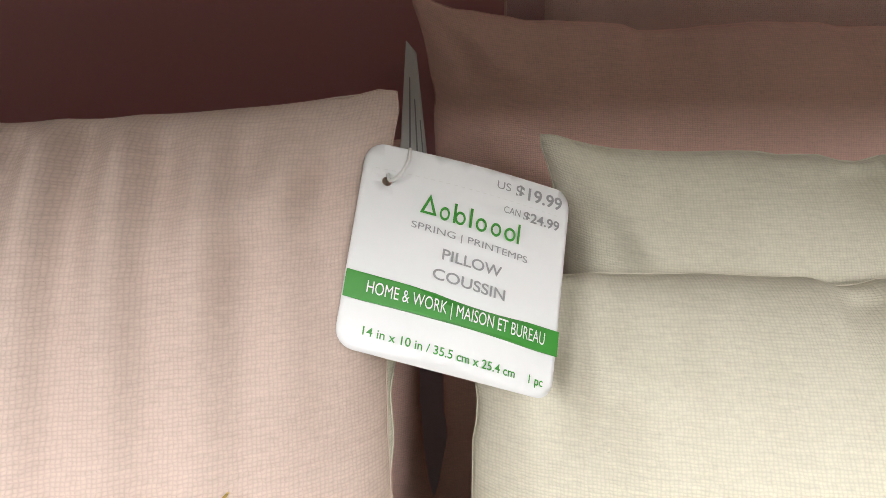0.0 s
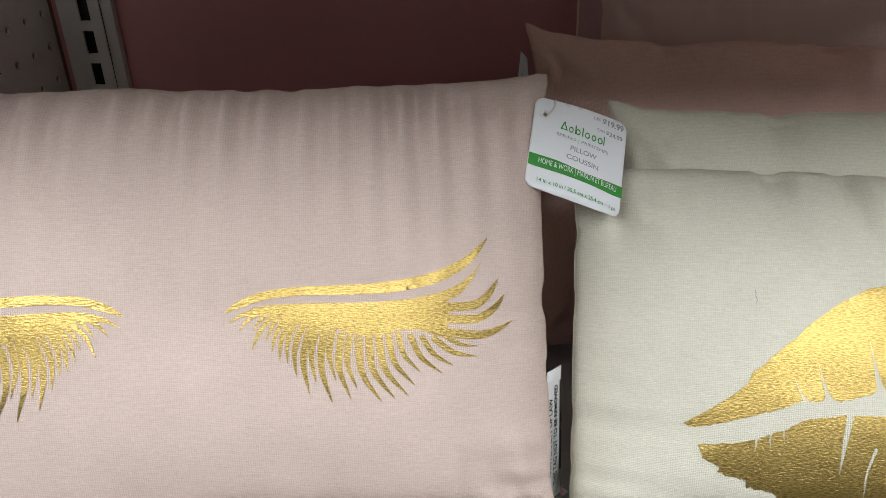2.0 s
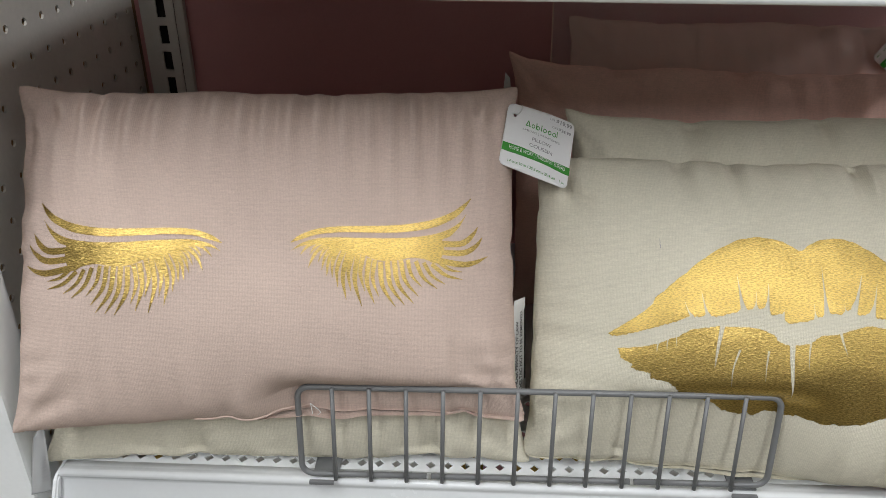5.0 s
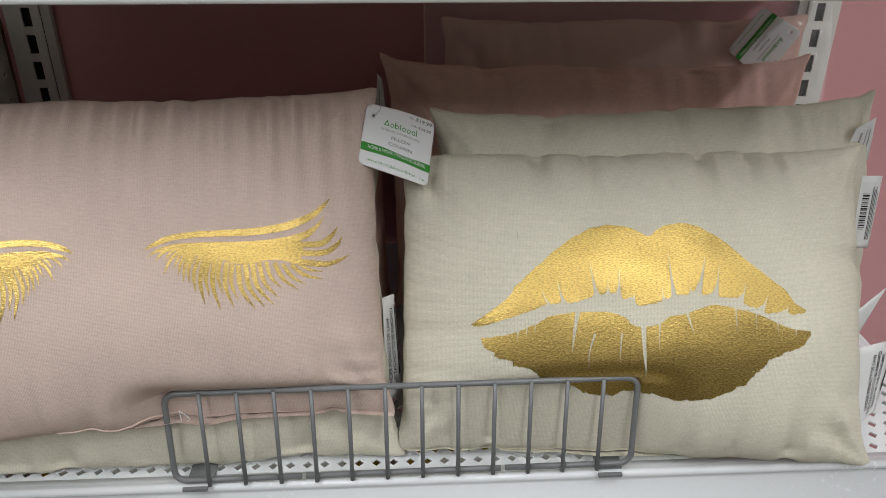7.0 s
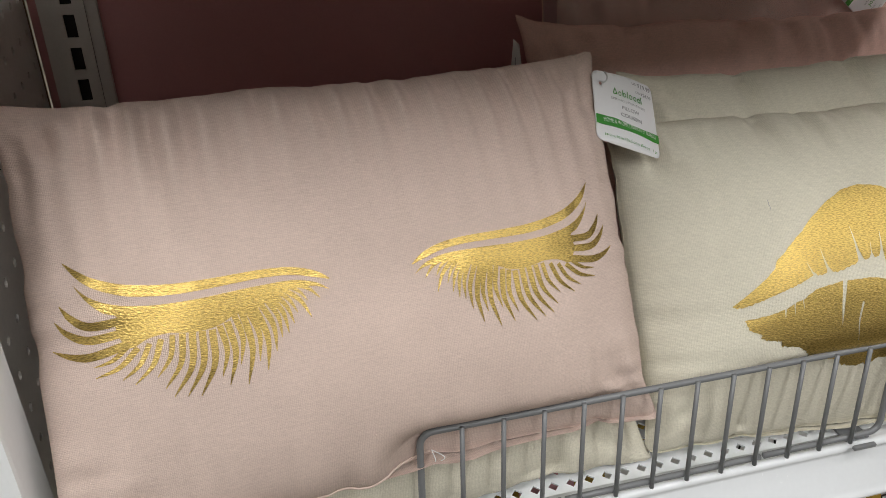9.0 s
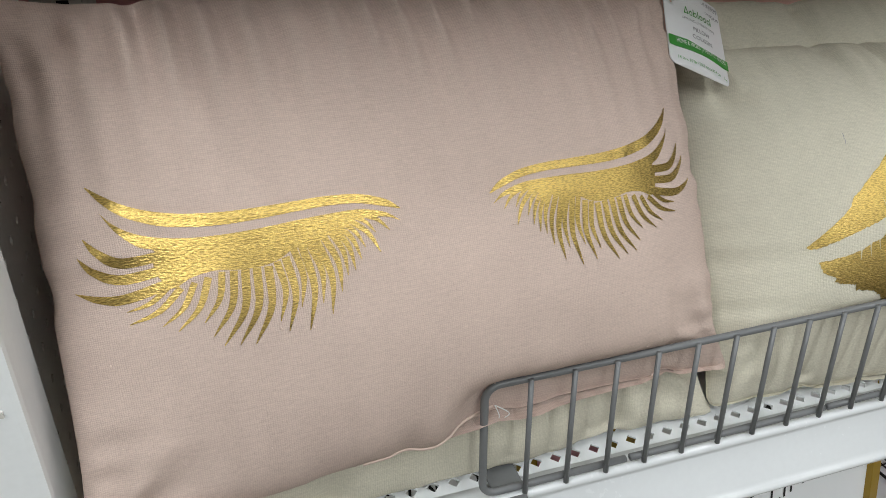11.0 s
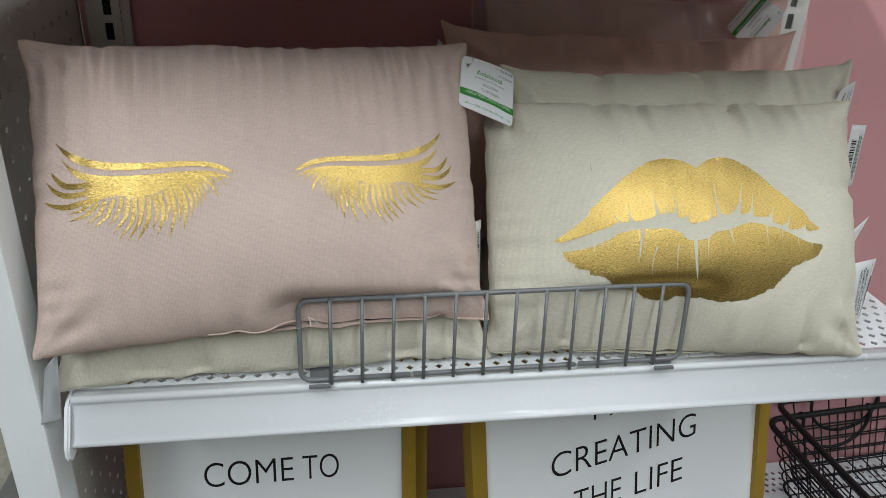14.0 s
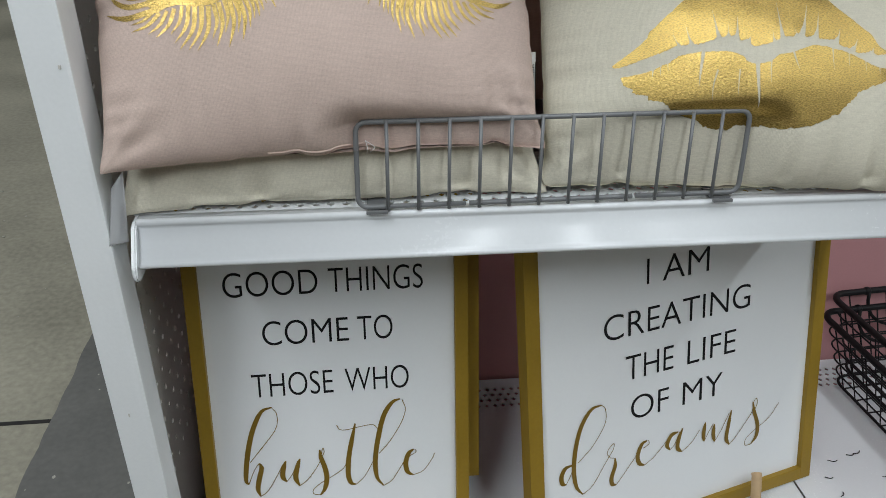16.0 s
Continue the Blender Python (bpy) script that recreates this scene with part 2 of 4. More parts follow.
def lay(bm, verts, faces, surf, lift):
    """Puts flat triangles onto a surface: surf(x, y) gives a place and a normal; the flat metres become the texture's."""
    uv = bm.loops.layers.uv.verify()
    made = {}
    for f in faces:
        for i in f:
            if i not in made:
                p, n, tex = surf(verts[i][0], verts[i][1])
                made[i] = (bm.verts.new(p + n * lift), tex)
        try:
            face = bm.faces.new([made[i][0] for i in f])
        except ValueError:
            continue
        for loop, i in zip(face.loops, f):
            loop[uv].uv = made[i][1]
    bmesh.ops.recalc_face_normals(bm, faces=bm.faces)
    return bm


def letters(body, size, space=1.0, condense=1.0, bold=0.0):
    """A line of writing as flat triangles; centred on x, standing on y = 0."""
    cu = bpy.data.curves.new("writing", "FONT")
    cu.body, cu.size, cu.space_character, cu.align_x, cu.offset = body, size, space, "CENTER", bold
    cu.resolution_u = 7
    ob = bpy.data.objects.new("writing", cu)
    scene.collection.objects.link(ob)
    me = bpy.data.meshes.new_from_object(ob.evaluated_get(bpy.context.evaluated_depsgraph_get()))
    bpy.data.objects.remove(ob)
    bpy.data.curves.remove(cu)
    v = [(p.co.x * condense, p.co.y) for p in me.vertices]
    f = [tuple(p.vertices) for p in me.polygons]
    bpy.data.meshes.remove(me)
    return v, f


# ---- the store's shell ----
structure("floor", box((-9, -6, -0.1), (9, 9, 0.0)), CONCRETE, "grey polished concrete store floor with a saw-cut joint", "floor")
structure("ceiling", box((-9, -6, 3.6), (9, 9, 3.7)), CEILING_PAINT, "pale painted store ceiling", "ceiling")
structure("wall_south", box((-9, -6.1, 0), (9, -6, 3.6)), STORE_WALL, "plain grey store wall", "wall")
structure("wall_north", box((-9, 9, 0), (9, 9.1, 3.6)), STORE_WALL, "plain grey store wall", "wall")
structure("wall_west", box((-9.1, -6, 0), (-9, 9, 3.6)), STORE_WALL, "plain grey store wall", "wall")
structure("wall_east", box((9, -6, 0), (9.1, 9, 3.6)), STORE_WALL, "plain grey store wall", "wall")

# unseen extra depth behind the bay, added so that it shades the floor
structure("wall_bay_rear", box((-0.372, 0.4175, 0), (1.5, 0.80, 1.88)), STORE_WALL, "unseen block added behind the shelving bay to shade the floor", "wall")
# unseen wall, added to block low light and darken what the foil reflects
structure("wall_aisle", box((-6, -1.80, 0), (6, -1.65, 1.80)), BLOCKER_DARK, "unseen dark wall added to darken the gold foil's reflections", "wall")

# ---- the shelving bay ----
DECK, FRONT, BACK, LEFT, SLOT_L, SLOT_R = 0.703, 0.034, 0.405, -0.326, -0.343, 0.4225
BASE_DECK = 0.219
structure("wall_back_panel", box((-0.372, BACK, 0.0), (1.5, BACK + 0.012, 1.9)), PINK_WALL, "smooth dusty pink back panel of the shelving bay", "wall panel")


def deck_mesh(x0, x1, y0, y1, z, rows_at, pitch=0.0122, row=0.0118, hx=0.0036, hy=0.0036, thick=0.0012):
    """A steel deck whose bands of staggered diamond holes are cut right through."""
    bm = bmesh.new()
    y = y0
    bands = sorted(rows_at)

    def quad(a, b, c, d):
        bm.faces.new([bm.verts.new((p[0], p[1], z)) for p in (a, b, c, d)])

    for start, count in bands:
        if start > y:
            quad((x0, y), (x1, y), (x1, start), (x0, start))
        for k in range(count):
            ya, yb = start + k * row, start + (k + 1) * row
            x = x0 + (pitch / 2 if k % 2 else 0)
            if x > x0:
                quad((x0, ya), (x, ya), (x, yb), (x0, yb))
            while x + pitch <= x1:
                cx, cy = x + pitch / 2, (ya + yb) / 2
                o = [bm.verts.new((*p, z)) for p in ((x, ya), (x + pitch, ya), (x + pitch, yb), (x, yb))]
                i = [bm.verts.new((*p, z)) for p in ((cx, cy - hy), (cx + hx, cy), (cx, cy + hy), (cx - hx, cy))]
                m = [bm.verts.new((*p, z)) for p in ((cx, ya), (x + pitch, cy), (cx, yb), (x, cy))]
                for a, b, c, d in ((0, 0, 3, 3), (1, 1, 0, 0), (2, 2, 1, 1), (3, 3, 2, 2)):
                    bm.faces.new((m[c], o[a], m[b], i[b], i[c]))
                x += pitch
            quad((x, ya), (x1, ya), (x1, yb), (x, yb))
        y = start + count * row
    if y < y1:
        quad((x0, y), (x1, y), (x1, y1), (x0, y1))
    bmesh.ops.recalc_face_normals(bm, faces=bm.faces)
    ext = bmesh.ops.extrude_face_region(bm, geom=bm.faces[:])
    bmesh.ops.translate(bm, verts=[v for v in ext["geom"] if isinstance(v, bmesh.types.BMVert)], vec=(0, 0, -thick))
    bmesh.ops.recalc_face_normals(bm, faces=bm.faces)
    return bm


def profile(points, x0, x1, thick=0.0015):
    """A folded sheet: a line of (y, z) drawn out along x, with thickness."""
    bm = bmesh.new()
    n = len(points)
    rows = []
    for x in (x0, x1):
        a = []
        for i, (y, z) in enumerate(points):
            p0, p1 = points[max(i - 1, 0)], points[min(i + 1, n - 1)]
            d = Vector((p1[0] - p0[0], p1[1] - p0[1])).normalized()
            a.append((bm.verts.new((x, y, z)), bm.verts.new((x, y - d.y * thick, z + d.x * thick))))
        rows.append(a)
    for i in range(n - 1):
        for s in (0, 1):
            bm.faces.new((rows[0][i][s], rows[1][i][s], rows[1][i + 1][s], rows[0][i + 1][s]))
    for a in rows:
        for i in range(n - 1):
            bm.faces.new((a[i][0], a[i + 1][0], a[i + 1][1], a[i][1]))
    for i in (0, n - 1):
        bm.faces.new((rows[0][i][0], rows[1][i][0], rows[1][i][1], rows[0][i][1]))
    bmesh.ops.recalc_face_normals(bm, faces=bm.faces)
    return bm


LIP = [(0.046, 0.000), (0.041, -0.0003), (0.0385, 0.0004), (0.0365, 0.0009), (0.0345, 0.0004), (0.0333, -0.0012), (0.0333, -0.0032), (0.0343, -0.0048), (0.0340, -0.0066),
       (0.0285, -0.0160), (0.0215, -0.0262), (0.0200, -0.0282), (0.0183, -0.0290), (0.0172, -0.0305), (0.0174, -0.0325), (0.0190, -0.0335), (0.0230, -0.0335)]


def shelf(x0, x1, z, bands, ends, label):
    t = thing("shelf", ((x0 + x1) / 2, 0.2, z), label, "shelf", "steel shelves")
    part("deck", deck_mesh(x0, x1, 0.046, 0.398, z, bands), WHITE_STEEL, t)
    part("front_lip", profile([(y, z + h) for y, h in LIP], x0 + 0.004, x1 - 0.004), WHITE_STEEL, t, "", True)
    for i, x in enumerate((x0, x1 - 0.004)):
        if ends[i]:
            bm = bmesh.new()
            pts = [(0.398, z - 0.0015), (0.036, z - 0.0015), (0.030, z - 0.004), (0.0125, z - 0.030), (0.0115, z - 0.038), (0.0145, z - 0.043), (0.02, z - 0.0445), (0.398, z - 0.06)]
            f = bm.faces.new([bm.verts.new((x, a, b)) for a, b in pts])
            ext = bmesh.ops.extrude_face_region(bm, geom=[f])
            bmesh.ops.translate(bm, verts=[v for v in ext["geom"] if isinstance(v, bmesh.types.BMVert)], vec=(0.004, 0, 0))
            bmesh.ops.recalc_face_normals(bm, faces=bm.faces)
            bmesh.ops.bevel(bm, geom=bm.edges[:], offset=0.0012, segments=2, affect="EDGES")
            b = part("end_bracket", bm, WHITE_STEEL, t)
            if i == 0:
                # a near-black plate on the bracket gives the slot its shade by colour
                part("slot_shade_plate", box((x + 0.0038, 0.0262, z - 0.0225), (x + 0.0046, 0.0302, z - 0.0195), 0.0003), DARK, b, "near-black plate standing for the shaded slot in the bracket")
    return t


shelf(LEFT, 0.4200, DECK, [(0.047, 7)], (1, 1), "white powder-coated steel shelf with diamond perforations")
shelf(LEFT, 0.4200, 1.060, [], (1, 1), "white steel shelf above the pillows")

# ---- base deck ----
base_deck = thing("base_deck", (0.3, 0.2, BASE_DECK), "white steel base deck with perforations along its back", "shelf", "steel shelves")
part("deck", deck_mesh(-0.335, 0.405, 0.0, 0.4, BASE_DECK, [(0.335, 4)]), WHITE_STEEL, base_deck)
part("deck", deck_mesh(0.408, 1.19, 0.0, 0.4, BASE_DECK, [(0.335, 4)]), WHITE_STEEL, base_deck)
part("kick_plate", box((-0.335, 0.012, 0.0), (1.19, 0.016, BASE_DECK - 0.002)), WHITE_STEEL, base_deck)


def standard(x, label):
    """A slotted upright: a folded channel whose slots are cut through its web."""
    t = thing("slotted_upright", (x, 0.395, 0), label, "upright", "slotted uprights")
    bm = bmesh.new()
    y, z0, pitch, sw, sh = 0.3945, 0.0, 0.0254, 0.0042, 0.0088
    zc = 0.9505 - 37 * pitch
    for k in range(73):
        za, zb, c = zc + (k - 0.5) * pitch, zc + (k + 0.5) * pitch, zc + k * pitch
        xo, xi = (x - 0.0125, x + 0.0125), (x - sw, x + sw)
        for a, b, e, f in ((xo[0], xi[0], za, zb), (xi[1], xo[1], za, zb), (xi[0], xi[1], za, c - sh), (xi[0], xi[1], c + sh, zb)):
            bm.faces.new([bm.verts.new(p) for p in ((a, y, e), (b, y, e), (b, y, f), (a, y, f))])
    ext = bmesh.ops.extrude_face_region(bm, geom=bm.faces[:])
    bmesh.ops.translate(bm, verts=[v for v in ext["geom"] if isinstance(v, bmesh.types.BMVert)], vec=(0, 0.002, 0))
    bmesh.ops.recalc_face_normals(bm, faces=bm.faces)
    part("web", bm, PEG_BOARD, t)
    for s in (-1, 1):
        part("flange", box((min(x + s * 0.0125, x + s * 0.0215), 0.397, 0), (max(x + s * 0.0125, x + s * 0.0215), 0.4045, 1.88), 0.001), PEG_BOARD, t)
    # the shade inside the channel is put in as a near-black sheet
    part("slot_shade_sheet", box((x - 0.012, 0.4005, 0), (x + 0.012, 0.4045, 1.88)), DARK, t, "near-black sheet standing for the shade behind the slots")
    return t


standard(SLOT_L, "off-white slotted steel upright beside the peg panel")
standard(SLOT_R, "off-white slotted steel upright on the pink panel")

# ---- the end panel ----
end_panel = thing("end_panel", (-0.38, 0.2, 0), "white perforated end panel with a square steel post", "panel")


def peg_mesh(x, y0, y1, z0, z1, pitch=0.0254, r=0.0032):
    bm = bmesh.new()
    ny, nz = int((y1 - y0) / pitch), int((z1 - z0) / pitch)
    for i in range(ny):
        for j in range(nz):
            ya, za = y0 + i * pitch, z0 + j * pitch
            cy, cz = ya + pitch / 2, za + pitch / 2
            h = pitch / 2
            rim = [(math.cos(a), math.sin(a)) for a in [radians(45 * k) for k in range(8)]]
            o = [bm.verts.new((x, cy + h * c / max(abs(c), abs(s)), cz + h * s / max(abs(c), abs(s)))) for c, s in rim]
            q = [bm.verts.new((x, cy + r * c, cz + r * s)) for c, s in rim]
            w = [bm.verts.new((x - 0.002, cy + r * c, cz + r * s)) for c, s in rim]
            for k in range(8):
                k2 = (k + 1) % 8
                bm.faces.new((o[k], o[k2], q[k2], q[k]))
                bm.faces.new((q[k], q[k2], w[k2], w[k]))
    bmesh.ops.remove_doubles(bm, verts=bm.verts[:], dist=0.0002)
    bmesh.ops.recalc_face_normals(bm, faces=bm.faces)
    return bm


part("peg_sheet", peg_mesh(-0.3745, 0.0488, 0.4048, 0.30, 1.22), PEG_SHEET, end_panel, "off-white sheet with rows of peg holes")
part("backing", box((-0.3785, 0.05, 0.0), (-0.3767, 0.42, 1.9)), HARDBOARD, end_panel, "brown hardboard behind the holes")
part("lower_sheet", box((-0.3766, 0.05, 0.0), (-0.3747, 0.40, 0.30)), PEG_SHEET, end_panel)
part("upper_sheet", box((-0.3766, 0.05, 1.21), (-0.3747, 0.40, 1.9)), PEG_BOARD, end_panel)
part("post", box((-0.3735, 0.030, 0.0), (-0.3425, 0.066, 1.9), 0.003), POST_STEEL, end_panel, "square white post with small paint chips")

chip_rng = random.Random(21)
for z in (0.824, 0.512):
    x = -0.3425 - chip_rng.uniform(0.003, 0.034)
    part("paint_chip", box((x, 0.0291, z), (x + chip_rng.uniform(0.0008, 0.002), 0.0302, z + chip_rng.uniform(0.001, 0.004)), 0.0002), PEG_BOARD, end_panel)

# ---- pillows ----


def pillow_surface(c, T, seed, ripple=0.0011, pressed=False, pinch=(0.03, 0.045), pleat=0.4, tuck=0.032, hollow=(0.0, 0.0)):
    bl, br, tr, tl = [np.array(p) for p in c]
    n = np.cross(br + tr - bl - tl, tl + tr - bl - br)
    n = n / np.linalg.norm(n)
    a, b = np.linalg.norm(br + tr - bl - tl) / 4, np.linalg.norm(tl + tr - bl - br) / 4
    rng = np.random.RandomState(seed)
    ph = rng.uniform(0, 6.28, 12)

    def place(u, v, side=1.0):
        u, v = np.clip(u, -1, 1), np.clip(v, -1, 1)
        # each corner is a small rounded ear, drawn out beyond the slightly hollow sides
        ru, rv = 0.011 / a, 0.011 / b
        cu, cv = (abs(u) - 1 + ru) / ru, (abs(v) - 1 + rv) / rv
        wu, wv = u, v
        if cu > 0 and cv > 0:
            wu = math.copysign(1 - ru + ru * cu * math.sqrt(1 - cv * cv / 2), u)
            wv = math.copysign(1 - rv + rv * cv * math.sqrt(1 - cu * cu / 2), v)
        ear = 1 + 0.012 * math.exp(-((a * (1 - abs(u)) + b * (1 - abs(v))) / 0.022) ** 2)
        side_in = pinch[0] if u < 0 else pinch[2 * (len(pinch) > 2)]
        uu = ear * wu * (1 - side_in * abs(u) ** 3 * (0.6 * (1 - v ** 4) + 0.5 * (1 - v ** 14)) - hollow[u > 0] * abs(u) ** 12 * (1 - v ** 10))
        vv = ear * wv * (1 - (pinch[3] if len(pinch) > 3 and v < 0 else pinch[1]) * (0.6 * (1 - u ** 4) + 0.45 * (1 - u ** 18)))
        vv = vv + 0.009 * (1 - u * u) * (math.sin(7 * u + ph[0]) + 0.5 * math.sin(17 * u + ph[5]) + 0.2 * math.sin(41 * u + ph[7])) * abs(v) ** 3
        if abs(v) > abs(u):
            vv *= 1 - 0.05 * v ** 24 * (1 - u ** 12) * max(0.0, noise.noise((a * u * 52, seed * 2.1 + (3 if v > 0 else 0), 3)) - 0.03)
        else:
            uu *= 1 - 0.022 * u ** 24 * (1 - v ** 12) * max(0.0, noise.noise((b * v * 52, seed * 2.1 + (3 if u > 0 else 0), 8)) - 0.03)
        s, t = (uu + 1) / 2, (vv + 1) / 2
        p = (1 - s) * (1 - t) * bl + s * (1 - t) * br + s * t * tr + (1 - s) * t * tl
        e = max(0.0, (1 - abs(u) ** 2.6) * (1 - abs(v) ** 2.0))
        sink = min(max((-v - 0.45) / 0.5, 0), 1)
        h = T * e ** 0.5 * (1 - 0.03 * sink * sink * (3 - 2 * sink))
        edge = math.exp(-((1 - abs(v)) / 0.42) ** 1.5) * min(1, e * 9) * (1 - abs(u) ** 8)
        x = a * u
        drift = 0.6 * math.sin(23 * x + ph[1]) + 0.45 * math.sin(67 * x + ph[6])
        wave = math.sin(2 * math.pi * x / 0.0165 + drift + ph[2] + 0.6 * v) * (0.85 + 0.4 * noise.noise((x * 22, v * 2, seed)))
        fold = max(0.0, noise.noise((x * 34, 0.5, seed * 3.3)) - 0.15) * 4.0
        wave = pleat * wave - (1 - pleat) * fold
        h += ripple * edge * wave * (1.0 if v > 0 else 0.12)
        # short puckers where the seams draw the cloth in, and folds that run out of the corners
        for near, along, far, key in ((1 - abs(v), a * u, u, 3), (1 - abs(u), b * v, v, 8)):
            band = math.exp(-(near / 0.19) ** 1.2) * min(1, e * 9) * (1 - abs(far) ** 12)
            h -= tuck * (1.0 if key == 3 else 0.3) * band * max(0.0, noise.noise((along * 52, seed * 2.1 + (3 if (v if key == 3 else u) > 0 else 0), key)) - 0.03)
        dx, dy = a * (1 - abs(u)), b * (1 - abs(v))
        far = math.hypot(dx, dy)
        turn = math.atan2(dy, dx + 1e-6)
        h += 0.0034 * math.exp(-((far - 0.030) / 0.028) ** 2) * math.sin(9 * turn + ph[8] + 3 * (u > 0) + 5 * (v > 0)) * math.sin(2 * turn) * min(1, e * 6)
        side_edge = math.exp(-((1 - abs(u)) / 0.16) ** 1.4) * min(1, e * 14)
        h += ripple * 0.2 * side_edge * math.sin(2 * math.pi * b * v / 0.021 + ph[4] + 2 * math.sin(9 * v))
        h += 0.0019 * e * (noise.noise((2.2 * u + seed, 2.0 * v, seed * 1.7)) + 0.5 * noise.noise((5 * u, 5 * v + seed, 3.1)))
        p = Vector(p + side * n * max(h, 0.0))
        if pressed and side > 0:
            # the cloth yields where it leans on the fence
            k = min(max((p.x + 0.185) / 0.04, 0), 1) * min(max((0.205 - p.x) / 0.05, 0), 1)
            k = k * k * (3 - 2 * k)
            gap = 0.0490 - 1.15 * max(0.0, p.z - 0.7740)
            p.y += k * 0.005 * math.log1p(math.exp(min((gap - p.y) / 0.005, 30)))
        return p, Vector(n * side)

    place.a, place.b = a, b
    return place


def pillow(name, c, T, cloth_material, seed, label, nu=130, nv=96, group="printed pillows", pressed=False, pinch=(0.03, 0.045), pleat=0.4, ripple=0.0013, tuck=0.032, hollow=(0.012, 0.012)):
    place = pillow_surface(c, T, seed, ripple, pressed, pinch, pleat, tuck, hollow)
    base = place(0, -1)[0]
    t = thing(name, base, label, "pillow", group)
    for side, part_name in ((1.0, "front_panel"), (-1.0, "back_panel")):
        bm = bmesh.new()
        uv = bm.loops.layers.uv.verify()
        mu, mv = (nu, nv) if side > 0 else (40, 30)
        us = [math.sin(math.pi / 2 * (2 * i / mu - 1)) * 0.75 + (2 * i / mu - 1) * 0.25 for i in range(mu + 1)]
        vs = [math.sin(math.pi / 2 * (2 * j / mv - 1)) * 0.75 + (2 * j / mv - 1) * 0.25 for j in range(mv + 1)]
        grid = [[bm.verts.new(place(u, v, side)[0]) for v in vs] for u in us]
        for i in range(mu):
            for j in range(mv):
                q = [(i, j), (i + 1, j), (i + 1, j + 1), (i, j + 1)]
                f = bm.faces.new([grid[a][b] for a, b in (q if side > 0 else q[::-1])])
                for loop, (a, b) in zip(f.loops, q if side > 0 else q[::-1]):
                    loop[uv].uv = (place.a * us[a], place.b * vs[b])
        part(part_name, bm, cloth_material, t, "", True)
    edge = [(-1 + 2 * i / 60, -1) for i in range(60)] + [(1, -1 + 2 * i / 40) for i in range(40)]
    edge += [(1 - 2 * i / 60, 1) for i in range(60)] + [(-1, 1 - 2 * i / 40) for i in range(40)]
    part("edge_seam", tube([place(u, v)[0] for u, v in edge], 0.0003, 6, None, True), cloth_material, t, "", True)
    return t, place


def printed(place):
    """Turns flat u, v of a pillow's face into a place on its cloth."""
    def surf(u, v):
        p = place(u, v)[0]
        d = 0.004
        n = (place(u + d, v)[0] - place(u - d, v)[0]).cross(place(u, v + d)[0] - place(u, v - d)[0]).normalized()
        return p, n, (place.a * u, place.b * v)
    return surf


PK = [(-0.3366, 0.0195, 0.748), (0.0006, 0.0486, 0.7468), (-0.0084, 0.1741, 0.943), (-0.3462, 0.1404, 0.9472)]
CF = [(0.0020, 0.0550, 0.7115), (0.3365, 0.031, 0.7055), (0.3497, 0.1595, 0.8995), (0.0081, 0.1779, 0.8932)]
pink_pillow, pink_face = pillow("pink_pillow", PK, 0.0465, PINK_CLOTH, 3, "pale pink cotton pillow printed with gold foil eyelashes", 300, 120, pressed=True, pinch=(0.028, 0.055, 0.036), pleat=1.0, ripple=0.0052, tuck=0.013, hollow=(0.010, 0.0))
cream_pillow, cream_face = pillow("cream_pillow", CF, 0.052, CREAM_CLOTH, 8, "cream cotton pillow printed with gold foil lips", 220, 130, pressed=True, pinch=(0.012, 0.05, 0.036, 0.012), ripple=0.0030, hollow=(0.0, 0.022))
pillow("cream_pillow", [(-0.337, 0.042, 0.7035), (0.007, 0.056, 0.7045), (-0.009, 0.176, 0.882), (-0.330, 0.17, 0.892)], 0.033, CREAM_CLOTH, 14, "plain cream pillow squeezed under the pink pillow", 90, 60, pinch=(0.03, 0.04), ripple=0.002)
pillow("cream_pillow", [(0.035, 0.150, 0.708), (0.385, 0.130, 0.708), (0.397, 0.234, 0.921), (0.029, 0.211, 0.917)], 0.040, CREAM_CLOTH, 21, "cream cotton pillow leaning behind the lips pillow", 110, 72, pinch=(0.03, 0.10), ripple=0.0032)
pillow("blush_pillow", [(-0.005, 0.250, 0.708), (0.365, 0.250, 0.708), (0.372, 0.300, 0.935), (-0.011, 0.307, 0.937)], 0.036, BLUSH_CLOTH, 27, "blush pink pillow standing behind the cream pillows", 110, 72, pinch=(0.03, 0.11), ripple=0.0034)
pillow("blush_pillow", [(0.040, 0.330, 0.735), (0.395, 0.330, 0.735), (0.398, 0.368, 0.955), (0.046, 0.372, 0.954)], 0.030, BLUSH_CLOTH, 33, "blush pink pillow in a clear plastic bag against the panel", 90, 60, pinch=(0.02, 0.05), ripple=0.003)

# added filler, hidden behind the pink pillow, that keeps light out of the gap
pillow("blush_pillow", [(-0.338, 0.235, 0.708), (0.000, 0.245, 0.708), (-0.006, 0.325, 0.868), (-0.335, 0.325, 0.868)], 0.045, BLUSH_CLOTH, 41, "hidden blush pillow added behind the pink pillow to darken the gap", 60, 40, pinch=(0.03, 0.05), ripple=0.002)


